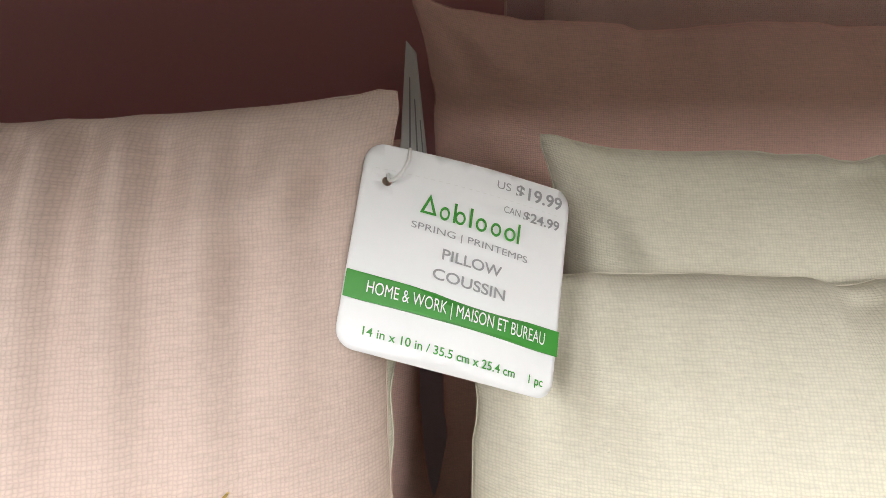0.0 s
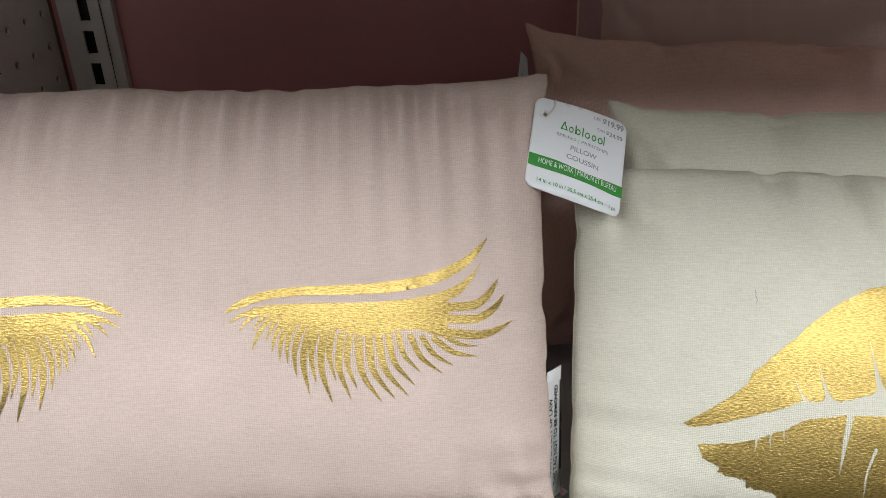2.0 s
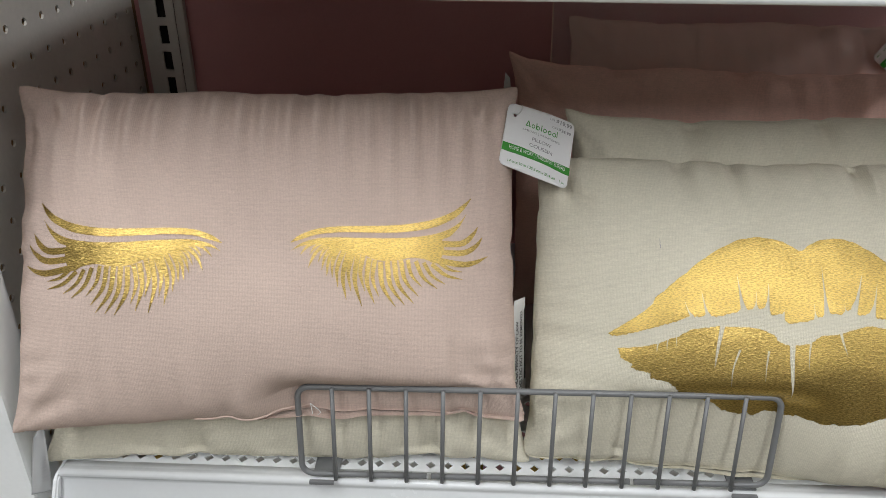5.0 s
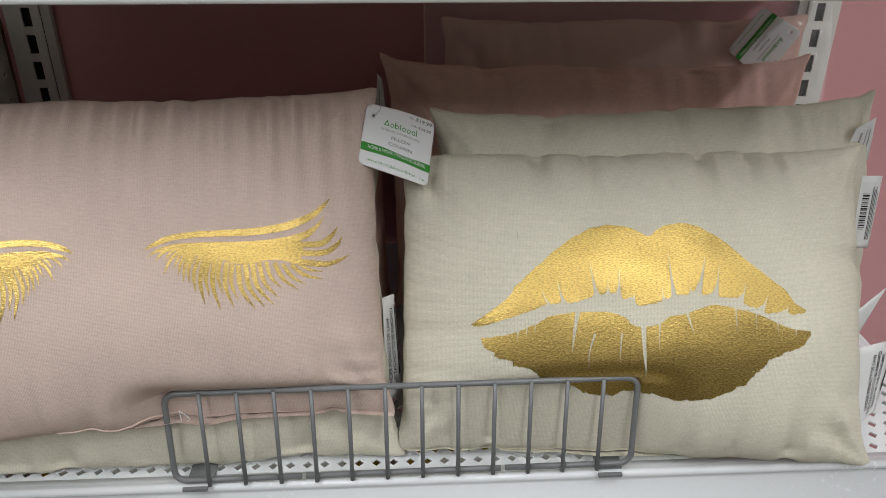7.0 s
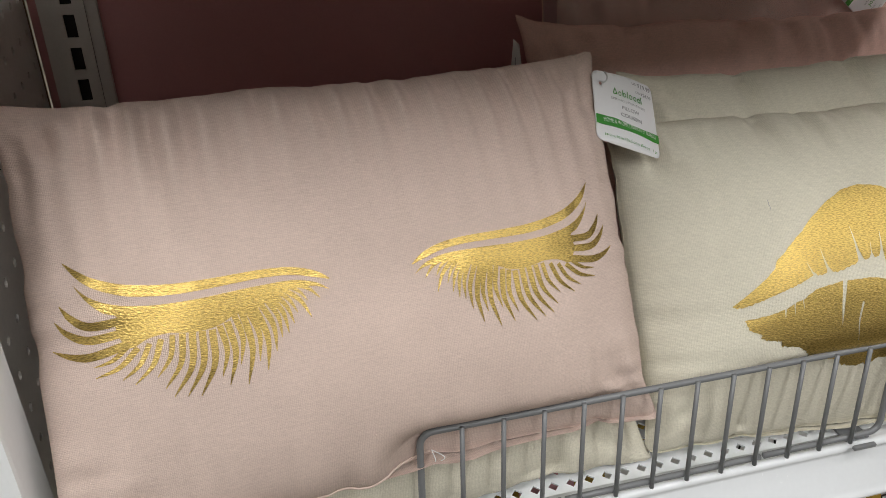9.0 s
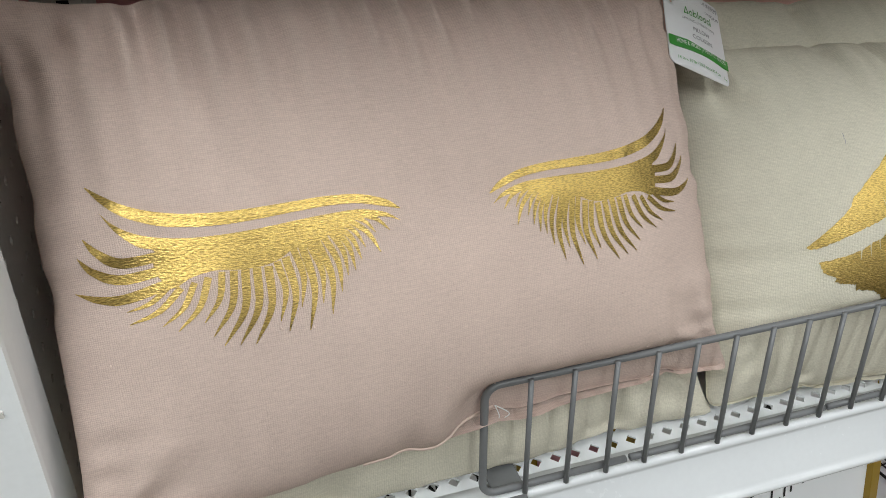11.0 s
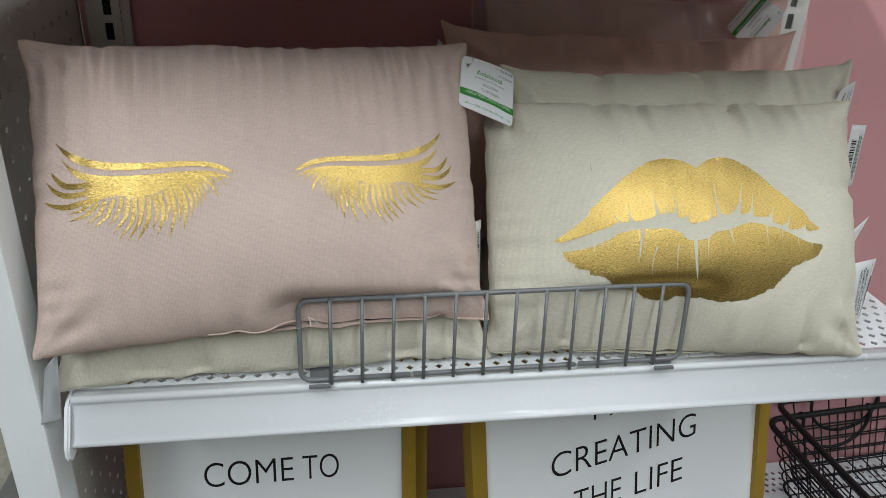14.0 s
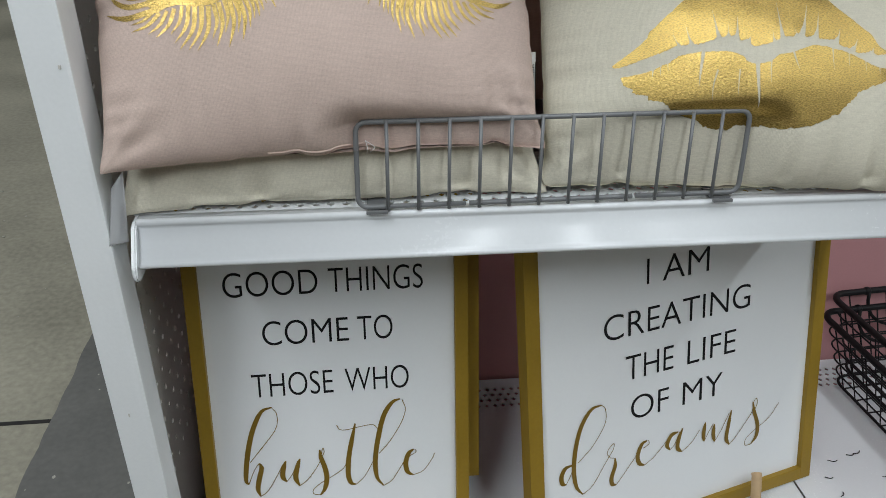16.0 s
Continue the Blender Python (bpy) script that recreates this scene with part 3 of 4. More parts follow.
# gold eyelashes
def lash_outlines():
    """One closed eye's lashes in millimetres of cloth: the lid line, the solid lid, long outer lashes and a fringe."""
    out = [ribbon([(-142.4, 33.1), (-136, 26.4), (-129, 21), (-117, 15.8), (-104.7, 13.2), (-92.3, 12), (-79.7, 11.9), (-66.8, 12.2), (-53.6, 12.4), (-40.4, 11.3), (-29.9, 7.9), (-23.4, 4.4)],
                  (0.4, 3.2, 4.6, 5.5, 5.4, 5.2, 4.8, 4.4, 4.2, 4.0, 3.4, 0.5), 60)]
    top = smooth_line([(-138.9, 22.1), (-134.6, 16.9), (-127.6, 11.9), (-117.9, 8.3), (-105.6, 6.2), (-93.2, 5.5), (-80.5, 5.6), (-67.6, 6.3), (-54.4, 6.8), (-41, 6.7), (-30.4, 3.8), (-23.9, -1.2)], 50)
    low = smooth_line([(-23.9, -1.2), (-30.7, 1.8), (-41.5, 2.5), (-49.9, 0.7), (-55.6, -2.5), (-63.8, -5.5), (-69.2, -5.2), (-76.4, -8.8), (-84.1, -10.2), (-92.8, -9.6), (-100, -8.4), (-109.1, -9.5), (-117, -12.6),
                       (-121.1, -7.5), (-122.4, -2.1), (-121.1, 3.6), (-127.1, 6.4), (-133.8, 13.3), (-138.9, 22.1)], 80)
    out.append([tuple(p) for p in top] + [tuple(p) for p in low[1:-1]])
    for tip, *keys in (((-147.1, 12.8), (-142.6, 6.5), (-134.3, 1.0), (-118.7, 1.1)), ((-150.5, 5.5), (-145.3, -0.8), (-135.3, -5.6), (-118.3, -4.6)), ((-154.4, -8.1), (-144.2, -12.3), (-133.8, -13.4), (-114.2, -9.6))):
        out.append(ribbon([tip] + keys, (0.3, 2.6, 3.9, 4.2, 4.0), 24))
    tips = [(-135.3, -18.8), (-135.2, -24), (-123.2, -27.1), (-117.8, -30.2), (-107.5, -28.7), (-105, -35), (-101.8, -39.8), (-95.8, -40.7), (-89.8, -41.7), (-79.1, -34.3), (-76.3, -39.1), (-70.1, -30.1),
            (-68.2, -40.5), (-61.4, -30.2), (-58.4, -35.6), (-53.1, -27), (-49.6, -20.6), (-46.2, -19.2), (-43, -15), (-40.7, -9.8), (-34.6, -13.4), (-35.4, -4.5), (-29.3, -4.5)]
    for k, (x, y) in enumerate(tips):
        # roots run along the lid; each lash bows outwards and tapers to its tip
        rx = np.interp(k, (0, 1, 4, 8, 12, 16, 19, 22), (-118.3, -113.9, -97.9, -80.3, -66, -54.2, -49.7, -40))
        ry = np.interp(k, (0, 1, 4, 8, 10, 11, 14, 17, 19, 22), (-11.5, -13, -9.5, -10.5, -8, -5, -3.5, 1.0, 3.0, 4.2))
        length = math.hypot(x - rx, y - ry)
        nx, ny = -(y - ry) / length, (x - rx) / length
        if nx < 0:
            nx, ny = -nx, -ny
        bow = length * np.interp(k, (0, 6, 12, 22), (0.10, 0.12, 0.09, 0.10))
        w = np.interp(length, (10, 24, 32), (1.7, 2.8, 3.3))
        out.append(ribbon([(rx, ry), ((rx + x) / 2 + nx * bow, (ry + y) / 2 + ny * bow), (x, y)], (w, w, w * 0.85, w * 0.55, 0.3), 18))
    return out


def affine(src, dst):
    A = np.array([[x, y, 1] for x, y in src])
    return np.linalg.lstsq(A, np.array(dst), rcond=None)[0]


def place_art(name, outlines, holes, m, place, parent, label):
    def to_uv(poly):
        return [tuple(np.array([x, y, 1]) @ m) for x, y in poly]
    v, f = flat_fill([to_uv(p) for p in outlines], [to_uv(h) for h in holes], 0.028)
    return part(name, lay(bmesh.new(), v, f, printed(place), 0.00035), GOLD, parent, label, True)


lash = lash_outlines()
PA, PB = 1000 * pink_face.a, 1000 * pink_face.b
near = affine([(-142.4, 33.1), (-154.4, -8.1), (-23.4, 4.4), (-89.8, -41.7)], [(-143.3, 34.0), (-156.6, -7.4), (-23.7, 4.6), (-89.9, -41.3)])
place_art("eyelash_print", lash, [], near / np.array([PA, PB]), pink_face, pink_pillow, "gold foil eyelashes")
mirror = affine([(-142.4, 33.1), (-23.4, 4.4), (-154.4, -8.1), (-95.8, -40.7), (-68.2, -40.5)], [(134.5, 34.9), (18.6, 3.8), (146.6, -6.4), (88.5, -37.3), (62.3, -37.7)])
place_art("eyelash_print", lash, [], mirror / np.array([PA, PB]), pink_face, pink_pillow, "gold foil eyelashes")


# gold lips, in millimetres of cloth
def ragged(keys, n, rough, seed, calm=0.3):
    """A line through keys whose edge is torn as a dry print's is."""
    pts = smooth_line(keys, n)
    out = []
    for i, p in enumerate(pts):
        k = math.sin(math.pi * i / (n - 1)) ** calm
        out.append((p[0] + rough * k * noise.noise((i * 0.55, seed, 0.3)), p[1] + rough * k * (noise.noise((i * 0.31, seed, 5)) + 0.6 * noise.noise((i * 0.83, seed, 9)))))
    return out


upper = ragged([(-119.6, -24), (-103.4, -12.3), (-93, -2.9), (-90.4, 2.9), (-85.6, 7.4), (-71.9, 21.8), (-56.6, 35.4), (-41.3, 45.3), (-28.4, 48.8), (-14.8, 47.4), (-5.5, 42.9), (-0.3, 40.9), (7.8, 47.2), (21.2, 50.5),
                (31.4, 48.4), (45.6, 40.5), (63.6, 24.8), (82.2, 9.6), (91.2, 3), (98, -5.6), (108.3, -10.6)], 150, 0.7, 1)
# the upper lip's lower edge: rounded lobes (x, y of both ends), each parted from the next by a crack up to (x, y)
LOBES = [((-116.5, -26.8), (-69.2, -10)), ((-67.2, -9.1), (-59.7, -8.5)), ((-56.1, -9.2), (-38.2, -3.5)), ((-34.6, -2.7), (-30.1, -1.4)), ((-28.0, -0.9), (-23.4, -0.8)), ((-19.8, -5.4), (-11.8, -3.2)), ((-10.3, -9.8), (6.4, -6.3)), ((8.3, -4.7), (12.3, -3.4)),
         ((15.8, -2.2), (24.4, -1.1)), ((26.3, 0.5), (29.1, 2.6)), ((32.6, -1.7), (40.9, 0.6)), ((44, -2.8), (58.8, -2.7)), ((60.8, -7.3), (72.8, -9.2)), ((75.4, -13), (89.4, -11.3)), ((93.2, -13.5), (106.6, -11.4))]
CRACKS = [(-73, 1.6), (-62.5, 8.7), (-41, 22), (-29, 10.5), (-21.4, 17.5), (-11.5, 0.7), (6.4, 4.7), (11.5, 30.9), (24.8, 5.5), (36.4, 28.1), (45.5, 21.5), (63.2, 8.3), (78.3, -0.5), (92.7, -7.4)]
under = []
for k, ((xa, ya), (xb, yb)) in enumerate(LOBES):
    n = max(5, int((xb - xa) / 0.8))
    for i in range(n + 1):
        s = i / n
        droop = 1.6 * (1 - (2 * s - 1) ** 6)
        under.append((xa + (xb - xa) * s, ya + (yb - ya) * s + 1.3 - droop + 1.1 * noise.noise(((xa + (xb - xa) * s) * 0.55, 3.1, k * 0.7))))
    if k < len(CRACKS):
        (xc, yc), (xd, yd) = CRACKS[k], LOBES[k + 1][0]
        under += [(x0 + (xc - x0) * s ** 0.85 + w * (1 - s), y0 + (yc - y0) * s) for x0, y0, s, w in (
            (xb, yb, 0.25, 0.35), (xb, yb, 0.5, 0.55), (xb, yb, 0.75, 0.35), (xb, yb, 1.0, 0), (xd, yd, 0.75, -0.35), (xd, yd, 0.5, -0.55), (xd, yd, 0.25, -0.35))]
upper += under[::-1]
lower = ragged([(-112.9, -33.7), (-99.3, -31.7), (-88.5, -28.9), (-82.5, -25.9), (-75.9, -22.9), (-67.5, -17.9), (-50.6, -14.6), (-31.3, -14), (-18.7, -16.7), (-12.6, -22.4), (-4.9, -23.7), (5.6, -21), (10.9, -16.6), (22.9, -13.9),
                (38.3, -8.4), (49.1, -8.8), (69.1, -13.2), (80.7, -17.4), (94.6, -22.6), (110, -24.2)], 190, 0.9, 3)
lower += ragged([(110, -27.3), (102.5, -35.2), (93.2, -37.9), (86.7, -41.6), (80.1, -43.5), (76.1, -49.9), (70.9, -53.7), (66.2, -59.3), (55.7, -65.2), (45.2, -69.8), (32.7, -72.8), (17, -75.7), (3.3, -75.9), (-3.1, -76.2), (-13, -75.9),
                 (-17.9, -79.5), (-29.5, -79.5), (-39.9, -77.5), (-48.6, -71.6), (-59, -68.4), (-68.6, -63.9), (-74.7, -58.1), (-80.2, -54.3), (-90.1, -52.1), (-92.4, -48.9), (-102.3, -46.9), (-103.6, -43.2), (-110.1, -40.1), (-112.9, -34.1)], 230, 2.1, 4)


def crack(x0, y0, x1, y1, w, bow=0.4):
    return ribbon([(x0, y0), ((x0 + x1) / 2 - bow, (y0 + y1) / 2), (x1, y1)], (w, w * 0.75, w * 0.5, 0.15), 12)


cracks = [crack(*c) for c in (
    (-48.7, -13, -52, -42.4, 3.2), (-37.2, -28.7, -40.6, -53.8, 1.5, 1.6), (-19.5, -28.1, -20, -48.2, 1.4), (-5.7, -19.5, -1.4, -59.9, 3.8, 0.8), (5.5, -19.1, 5.4, -38.9, 1.4), (22.5, -11.6, 28.2, -27.6, 2.0), (55.5, -7, 57.3, -27, 1.3),
    (69.9, -10.1, 70.4, -23.5, 1.0), (85.1, -15.2, 85.9, -27.1, 1.1), (98.8, -20.3, 99, -28.1, 1.5), (-87, -25.1, -88.3, -34.5, 1.6), (-81.5, -22.1, -82, -33.1, 1.2), (-76.3, -19.9, -76.1, -29.7, 1.0))]
lip_map = affine([(-119.6, -24), (108.3, -11), (-0.3, 41.3), (-20.4, -79.8), (68.9, -56.5), (29.2, -72.2), (-112.5, -34.1)], [(-119.8, -20.9), (108.3, -10.2), (-0.3, 42.9), (-20.4, -77.3), (68.4, -53.7), (28.2, -68.5), (-112.7, -30.6)])
place_art("lips_print", [upper, lower], cracks, lip_map / np.array([1000 * cream_face.a, 1000 * cream_face.b]), cream_face, cream_pillow, "gold foil lips with cracked edges")

# ---- wire fence along the shelf's front ----
fence = thing("wire_fence", (0.005, 0.037, DECK), "grey coated wire shelf fence clipped to the shelf front", "shelf fence")
FX0, FX1, FZ0, FZ1 = -0.1515, 0.1640, DECK + 0.006, DECK + 0.074


def fence_point(x, z):
    return (x, 0.037 + (z - FZ0) * 0.12, z - 0.0006 + 0.009 * x)


r = 0.008
loop = []
for cx, cz, a0 in ((FX0 + r, FZ0 + r, 270), (FX0 + r, FZ1 - r, 180), (FX1 - r, FZ1 - r, 90), (FX1 - r, FZ0 + r, 0)):
    for i in range(7):
        a = radians(a0 - 90 * i / 6)
        loop.append(fence_point(cx + r * math.cos(a), cz + r * math.sin(a)))
gap_a, gap_b = -0.0640, 0.0740
part("frame_wire", tube([fence_point(gap_a - 0.0015, FZ0)] + loop + [fence_point(gap_b + 0.0015, FZ0)], 0.0021, 10), GREY_WIRE, fence, "", True)
part("bottom_wire", tube([fence_point(gap_a + 0.0015 + (gap_b - gap_a - 0.003) * k / 12, FZ0) for k in range(13)], 0.0021, 10), GREY_WIRE, fence, "", True)
for i in range(12):
    x = FX0 + 0.0235 + i * 0.02435
    p0, p1 = Vector(fence_point(x, FZ0 - 0.003)), Vector(fence_point(x, FZ1 + 0.001))
    off = Vector((0, -0.0028, 0.0004))
    part("upright_wire", tube([p0 + off, p1 + off], 0.0015, 8), GREY_WIRE, fence, "", True)
for x in (FX0 + 0.016, FX1 - 0.014):
    part("clip", box((x - 0.009, 0.0375, DECK + 0.0008), (x + 0.009, 0.062, DECK + 0.0026), 0.0006), GREY_WIRE, fence)
    part("clip_hook", box((x - 0.010, 0.0285, DECK + 0.0014), (x + 0.007, 0.0315, DECK + 0.0040), 0.0008), GREY_WIRE, fence)

# ---- swing tags, labels ----


def sheet_surface(corners, bend, twist=0.0):
    """A bent card: flat x, y from 0 to 1 over bl, br, tr, tl, bowed towards its front by bend metres."""
    bl, br, tr, tl = [np.array(p) for p in corners]
    n = np.cross(br + tr - bl - tl, tl + tr - bl - br)
    n = n / np.linalg.norm(n)
    w, h = np.linalg.norm(br - bl), np.linalg.norm(tl - bl)

    def surf(x, y):
        p = (1 - x) * (1 - y) * bl + x * (1 - y) * br + x * y * tr + (1 - x) * y * tl
        p = p + n * (bend * math.sin(math.pi * min(max(0.1 + 0.9 * x, 0), 1)) + twist * (x - 0.5) * (y - 0.5))
        return Vector(p), Vector(n), (x * w, y * h)
    surf.w, surf.h = w, h
    return surf


def card(name, surf, outline, mat, parent, lift=0.0, holes=(), thick=0.0003, label="", step=0.06):
    v, f = flat_fill([outline], holes, step)
    bm = lay(bmesh.new(), v, f, surf, lift)
    if thick:
        n = surf(0.5, 0.5)[1]
        ext = bmesh.ops.extrude_face_region(bm, geom=bm.faces[:])
        bmesh.ops.translate(bm, verts=[v for v in ext["geom"] if isinstance(v, bmesh.types.BMVert)], vec=-n * thick)
        bmesh.ops.recalc_face_normals(bm, faces=bm.faces)
    return part(name, bm, mat, parent, label, True)


def write(name, body, cx, base, cap, width, surf, mat, parent, lift=0.0004, bold=0.0, tilt=0.0):
    """A line of writing laid on a card: cx, base and sizes as shares of the card."""
    v, f = letters(body, 1.0, 1.0, 1.0, bold)
    xs, ys = [p[0] for p in v], [p[1] for p in v]
    x0, x1 = min(xs), max(xs)
    top = 0.70
    pts = []
    for x, y in v:
        a = (x - x0) / (x1 - x0)
        pts.append((cx + (a - 0.5) * width, base + y / top * cap + (a - 0.5) * tilt))
    return part(name, lay(bmesh.new(), pts, f, surf, lift), mat, parent)


def bar(name, x0, y0, x1, y1, surf, mat, parent, lift=0.0002):
    n = max(2, int(abs(x1 - x0) * 24))
    pts = [(x0 + (x1 - x0) * i / n, y) for y in (y0, y1) for i in range(n + 1)]
    f = [(i, i + 1, n + 2 + i, n + 1 + i) for i in range(n)]
    return part(name, lay(bmesh.new(), pts, f, surf, lift), mat, parent)


def unit_round(w, h, r):
    return [(x / w, y / h) for x, y in rounded_rect(w, h, r, 6)]


def brand_shape(surf, parent):
    """The maker's mark as a row of plain green strokes, one for each sign."""
    shapes = [([(0.262, 0.70), (0.337, 0.697), (0.300, 0.798)], [(0.280, 0.711), (0.319, 0.709), (0.300, 0.768)])]
    for x, wd in ((0.372, 0.046), (0.444, 0.050), (0.545, 0.054), (0.618, 0.052), (0.690, 0.058)):
        y = 0.724 - 0.05 * (x - 0.26)
        ring = [[(x + r * wd / 2 * math.cos(a), y + r * 0.033 * math.sin(a)) for a in [2 * math.pi * k / 20 for k in range(20)]] for r in (1.0, 0.62)]
        shapes.append((ring[0], ring[1]))
    for x in (0.412, 0.488, 0.728):
        y = 0.693 - 0.05 * (x - 0.26)
        shapes.append(([(x, y), (x + 0.012, y), (x + 0.012, y + 0.095), (x, y + 0.095)], None))
    for ring, inner in shapes:
        v, f = flat_fill([ring], [inner] if inner else [], None)
        part("brand_mark", lay(bmesh.new(), v, f, surf, 0.0006), CARD_GREEN, parent)


def swing_tag(corners, bend, label, full=True):
    surf = sheet_surface(corners, bend, -0.003 if full else 0.0)
    t = thing("swing_tag", surf(0.5, 0.0)[0], label, "price tag", "swing tags")
    hole = [(0.108 + 0.022 * math.cos(a), 0.819 + 0.024 * math.sin(a)) for a in [2 * math.pi * i / 14 for i in range(14)]]
    card("card", surf, unit_round(surf.w, surf.h, 0.0042), CARD, t, 0.0, [hole])
    v, f = flat_fill([[(0.0, 0.232), (1.0, 0.202), (1.0, 0.318), (0.0, 0.362)]], (), 0.06)
    part("green_band", lay(bmesh.new(), v, f, surf, 0.0009), CARD_GREEN, t)
    brand_shape(surf, t)
    if full:
        bm = bmesh.new()
        for i in range(26):
            x = 0.05 + 0.9 * i / 26
            pts = [(x, 0.872 - 0.01 * x), (x + 0.018, 0.872 - 0.01 * x), (x + 0.018, 0.876 - 0.01 * x), (x, 0.876 - 0.01 * x)]
            lay(bm, pts, [(0, 1, 2, 3)], surf, 0.0003)
        part("perforation", bm, LABEL_CLOTH, t, "faint dashed tear line")
    write("print_line", "US", 0.635, 0.912, 0.038, 0.07, surf, CARD_GREY, t)
    write("print_line", "$19.99", 0.825, 0.897, 0.060, 0.255, surf, CARD_GREY, t, bold=0.02)
    write("print_line", "CAN", 0.690, 0.803, 0.033, 0.085, surf, CARD_GREY, t)
    write("print_line", "$24.99", 0.850, 0.793, 0.045, 0.20, surf, CARD_GREY, t, bold=0.02)
    write("print_line", "SPRING | PRINTEMPS", 0.515, 0.607, 0.032, 0.56, surf, CARD_GREY, t, tilt=-0.03)
    write("print_line", "PILLOW", 0.530, 0.497, 0.050, 0.285, surf, CARD_GREY, t, tilt=-0.015, bold=0.012)
    write("print_line", "COUSSIN", 0.530, 0.397, 0.050, 0.345, surf, CARD_GREY, t, tilt=-0.02, bold=0.012)
    write("print_line", "HOME & WORK | MAISON ET BUREAU", 0.505, 0.252, 0.058, 0.83, surf, CARD_WHITE, t, 0.0014, tilt=-0.032)
    write("print_line", "14 in x 10 in / 35.5 cm x 25.4 cm", 0.450, 0.067, 0.040, 0.69, surf, CARD_GREEN, t, tilt=-0.02, bold=0.01)
    write("print_line", "1 pc", 0.905, 0.053, 0.040, 0.075, surf, CARD_GREEN, t, bold=0.01)
    return t, surf


front_tag, tag_surf = swing_tag([(-0.0222, 0.1265, 0.9028), (0.0250, 0.1315, 0.8822), (0.0325, 0.1660, 0.9180), (-0.0160, 0.1585, 0.9345)], 0.0035, "white and green paper price tag hanging from the pink pillow")
h0 = tag_surf(0.108, 0.819)[0]
part("tag_loop", tube(smooth_line([h0 + Vector((0, 0.003, 0.001)), h0 + Vector((0.0008, -0.0022, 0.0012)), h0 + Vector((0.0030, -0.0022, 0.0026)), h0 + Vector((0.0046, 0.0012, 0.0040)), h0 + Vector((0.0050, 0.006, 0.005))], 16), 0.00045, 6), LABEL_CLOTH, front_tag, "clear plastic tag loop", True)
swing_tag([(0.336, 0.3350, 0.967), (0.310, 0.3350, 0.928), (0.349, 0.3340, 0.899), (0.376, 0.3340, 0.945)], 0.001, "price tag with a green band inside the plastic bag", False)


def sewn_label(corners, bend, label, lines, bars, ink=None, stuff=None):
    """A white care label; its lines run up the label."""
    surf = sheet_surface(corners, bend)
    t = thing("care_label", surf(0.0, 0.5)[0], label, "label", "care labels")
    card("label_cloth", surf, [(0, 0), (1, 0), (1, 1), (0, 1)], stuff or LABEL_CLOTH, t, 0.0, (), 0.0002, "", 0.12)
    for x, body, y0, y1, size in lines:
        v, f = letters(body, 1.0, 1.0, 1.0, 0.02)
        xs = [p[0] for p in v]
        a, b = min(xs), max(xs)
        pts = [(x - p[1] / 0.7 * size, y0 + (p[0] - a) / (b - a) * (y1 - y0)) for p in v]
        part("print_line", lay(bmesh.new(), pts, f, surf, 0.0003), BLACK_PRINT, t)
    for x0, x1, y0, y1 in bars:
        bar("print_bar", x0, y0, x1, y1, surf, ink or BLACK_PRINT, t, 0.0003)
    return t


sewn_label([(0.337, 0.066, 0.706), (0.371, 0.088, 0.7065), (0.3785, 0.100, 0.765), (0.338, 0.085, 0.768)], 0.002, "white care label sticking out from the lips pillow",
           [(0.50, "UNDER PENALTY OF LAW", 0.16, 0.88, 0.085), (0.63, "THIS TAG NOT TO BE REMOVED", 0.08, 0.90, 0.085), (0.76, "EXCEPT BY THE CONSUMER", 0.14, 0.86, 0.085)], [(0.865, 0.872, 0.1, 0.98), (0.93, 0.975, 0.30, 0.72)])
sewn_label([(0.330, 0.100, 0.745), (0.352, 0.112, 0.745), (0.372, 0.118, 0.800), (0.335, 0.108, 0.772)], 0.001, "grey folded back of a care label behind the pillow", [], [])
rng = random.Random(4)
code, y = [], 0.28
while y < 0.78:
    wd = rng.choice((0.008, 0.014, 0.022))
    code.append((0.14, 0.46, y, y + wd))
    y += wd + rng.choice((0.01, 0.016))
sewn_label([(0.352, 0.1440, 0.8200), (0.3705, 0.1500, 0.8170), (0.3640, 0.1475, 0.8785), (0.3440, 0.1410, 0.8815)], 0.0012, "white barcode label on the lips pillow's side seam", [],
           code + [(0.60, 0.63, 0.12, 0.86), (0.68, 0.71, 0.14, 0.82), (0.77, 0.80, 0.12, 0.86), (0.87, 0.89, 0.2, 0.8)])
sewn_label([(0.360, 0.200, 0.865), (0.388, 0.206, 0.868), (0.384, 0.204, 0.905), (0.366, 0.198, 0.898)], 0.0008, "small printed label behind the cream pillow's corner", [], [(0.34, 0.44, 0.2, 0.8), (0.62, 0.66, 0.15, 0.8), (0.78, 0.82, 0.15, 0.8)], CARD_GREY)
sewn_label([(-0.0065, 0.0900, 0.728), (0.0045, 0.1010, 0.728), (0.0000, 0.1100, 0.809), (-0.0080, 0.1010, 0.811)], 0.0, "white care label in the pink pillow's side seam",
           [(0.40, "UNDER PENALTY OF LAW", 0.12, 0.80, 0.22), (0.72, "THIS TAG NOT TO BE REMOVED", 0.10, 0.88, 0.20)], [(0.88, 0.96, 0.2, 0.9)])
sewn_label([(-0.0165, 0.2960, 0.868), (-0.0040, 0.2880, 0.866), (-0.0085, 0.2990, 0.914), (-0.0125, 0.3020, 0.918)], 0.0, "white care label on the blush pillow's seam",
           [], [(0.34, 0.42, 0.05, 0.75), (0.62, 0.68, 0.10, 0.60), (0.84, 0.89, 0.08, 0.45)], CARD_GREY)
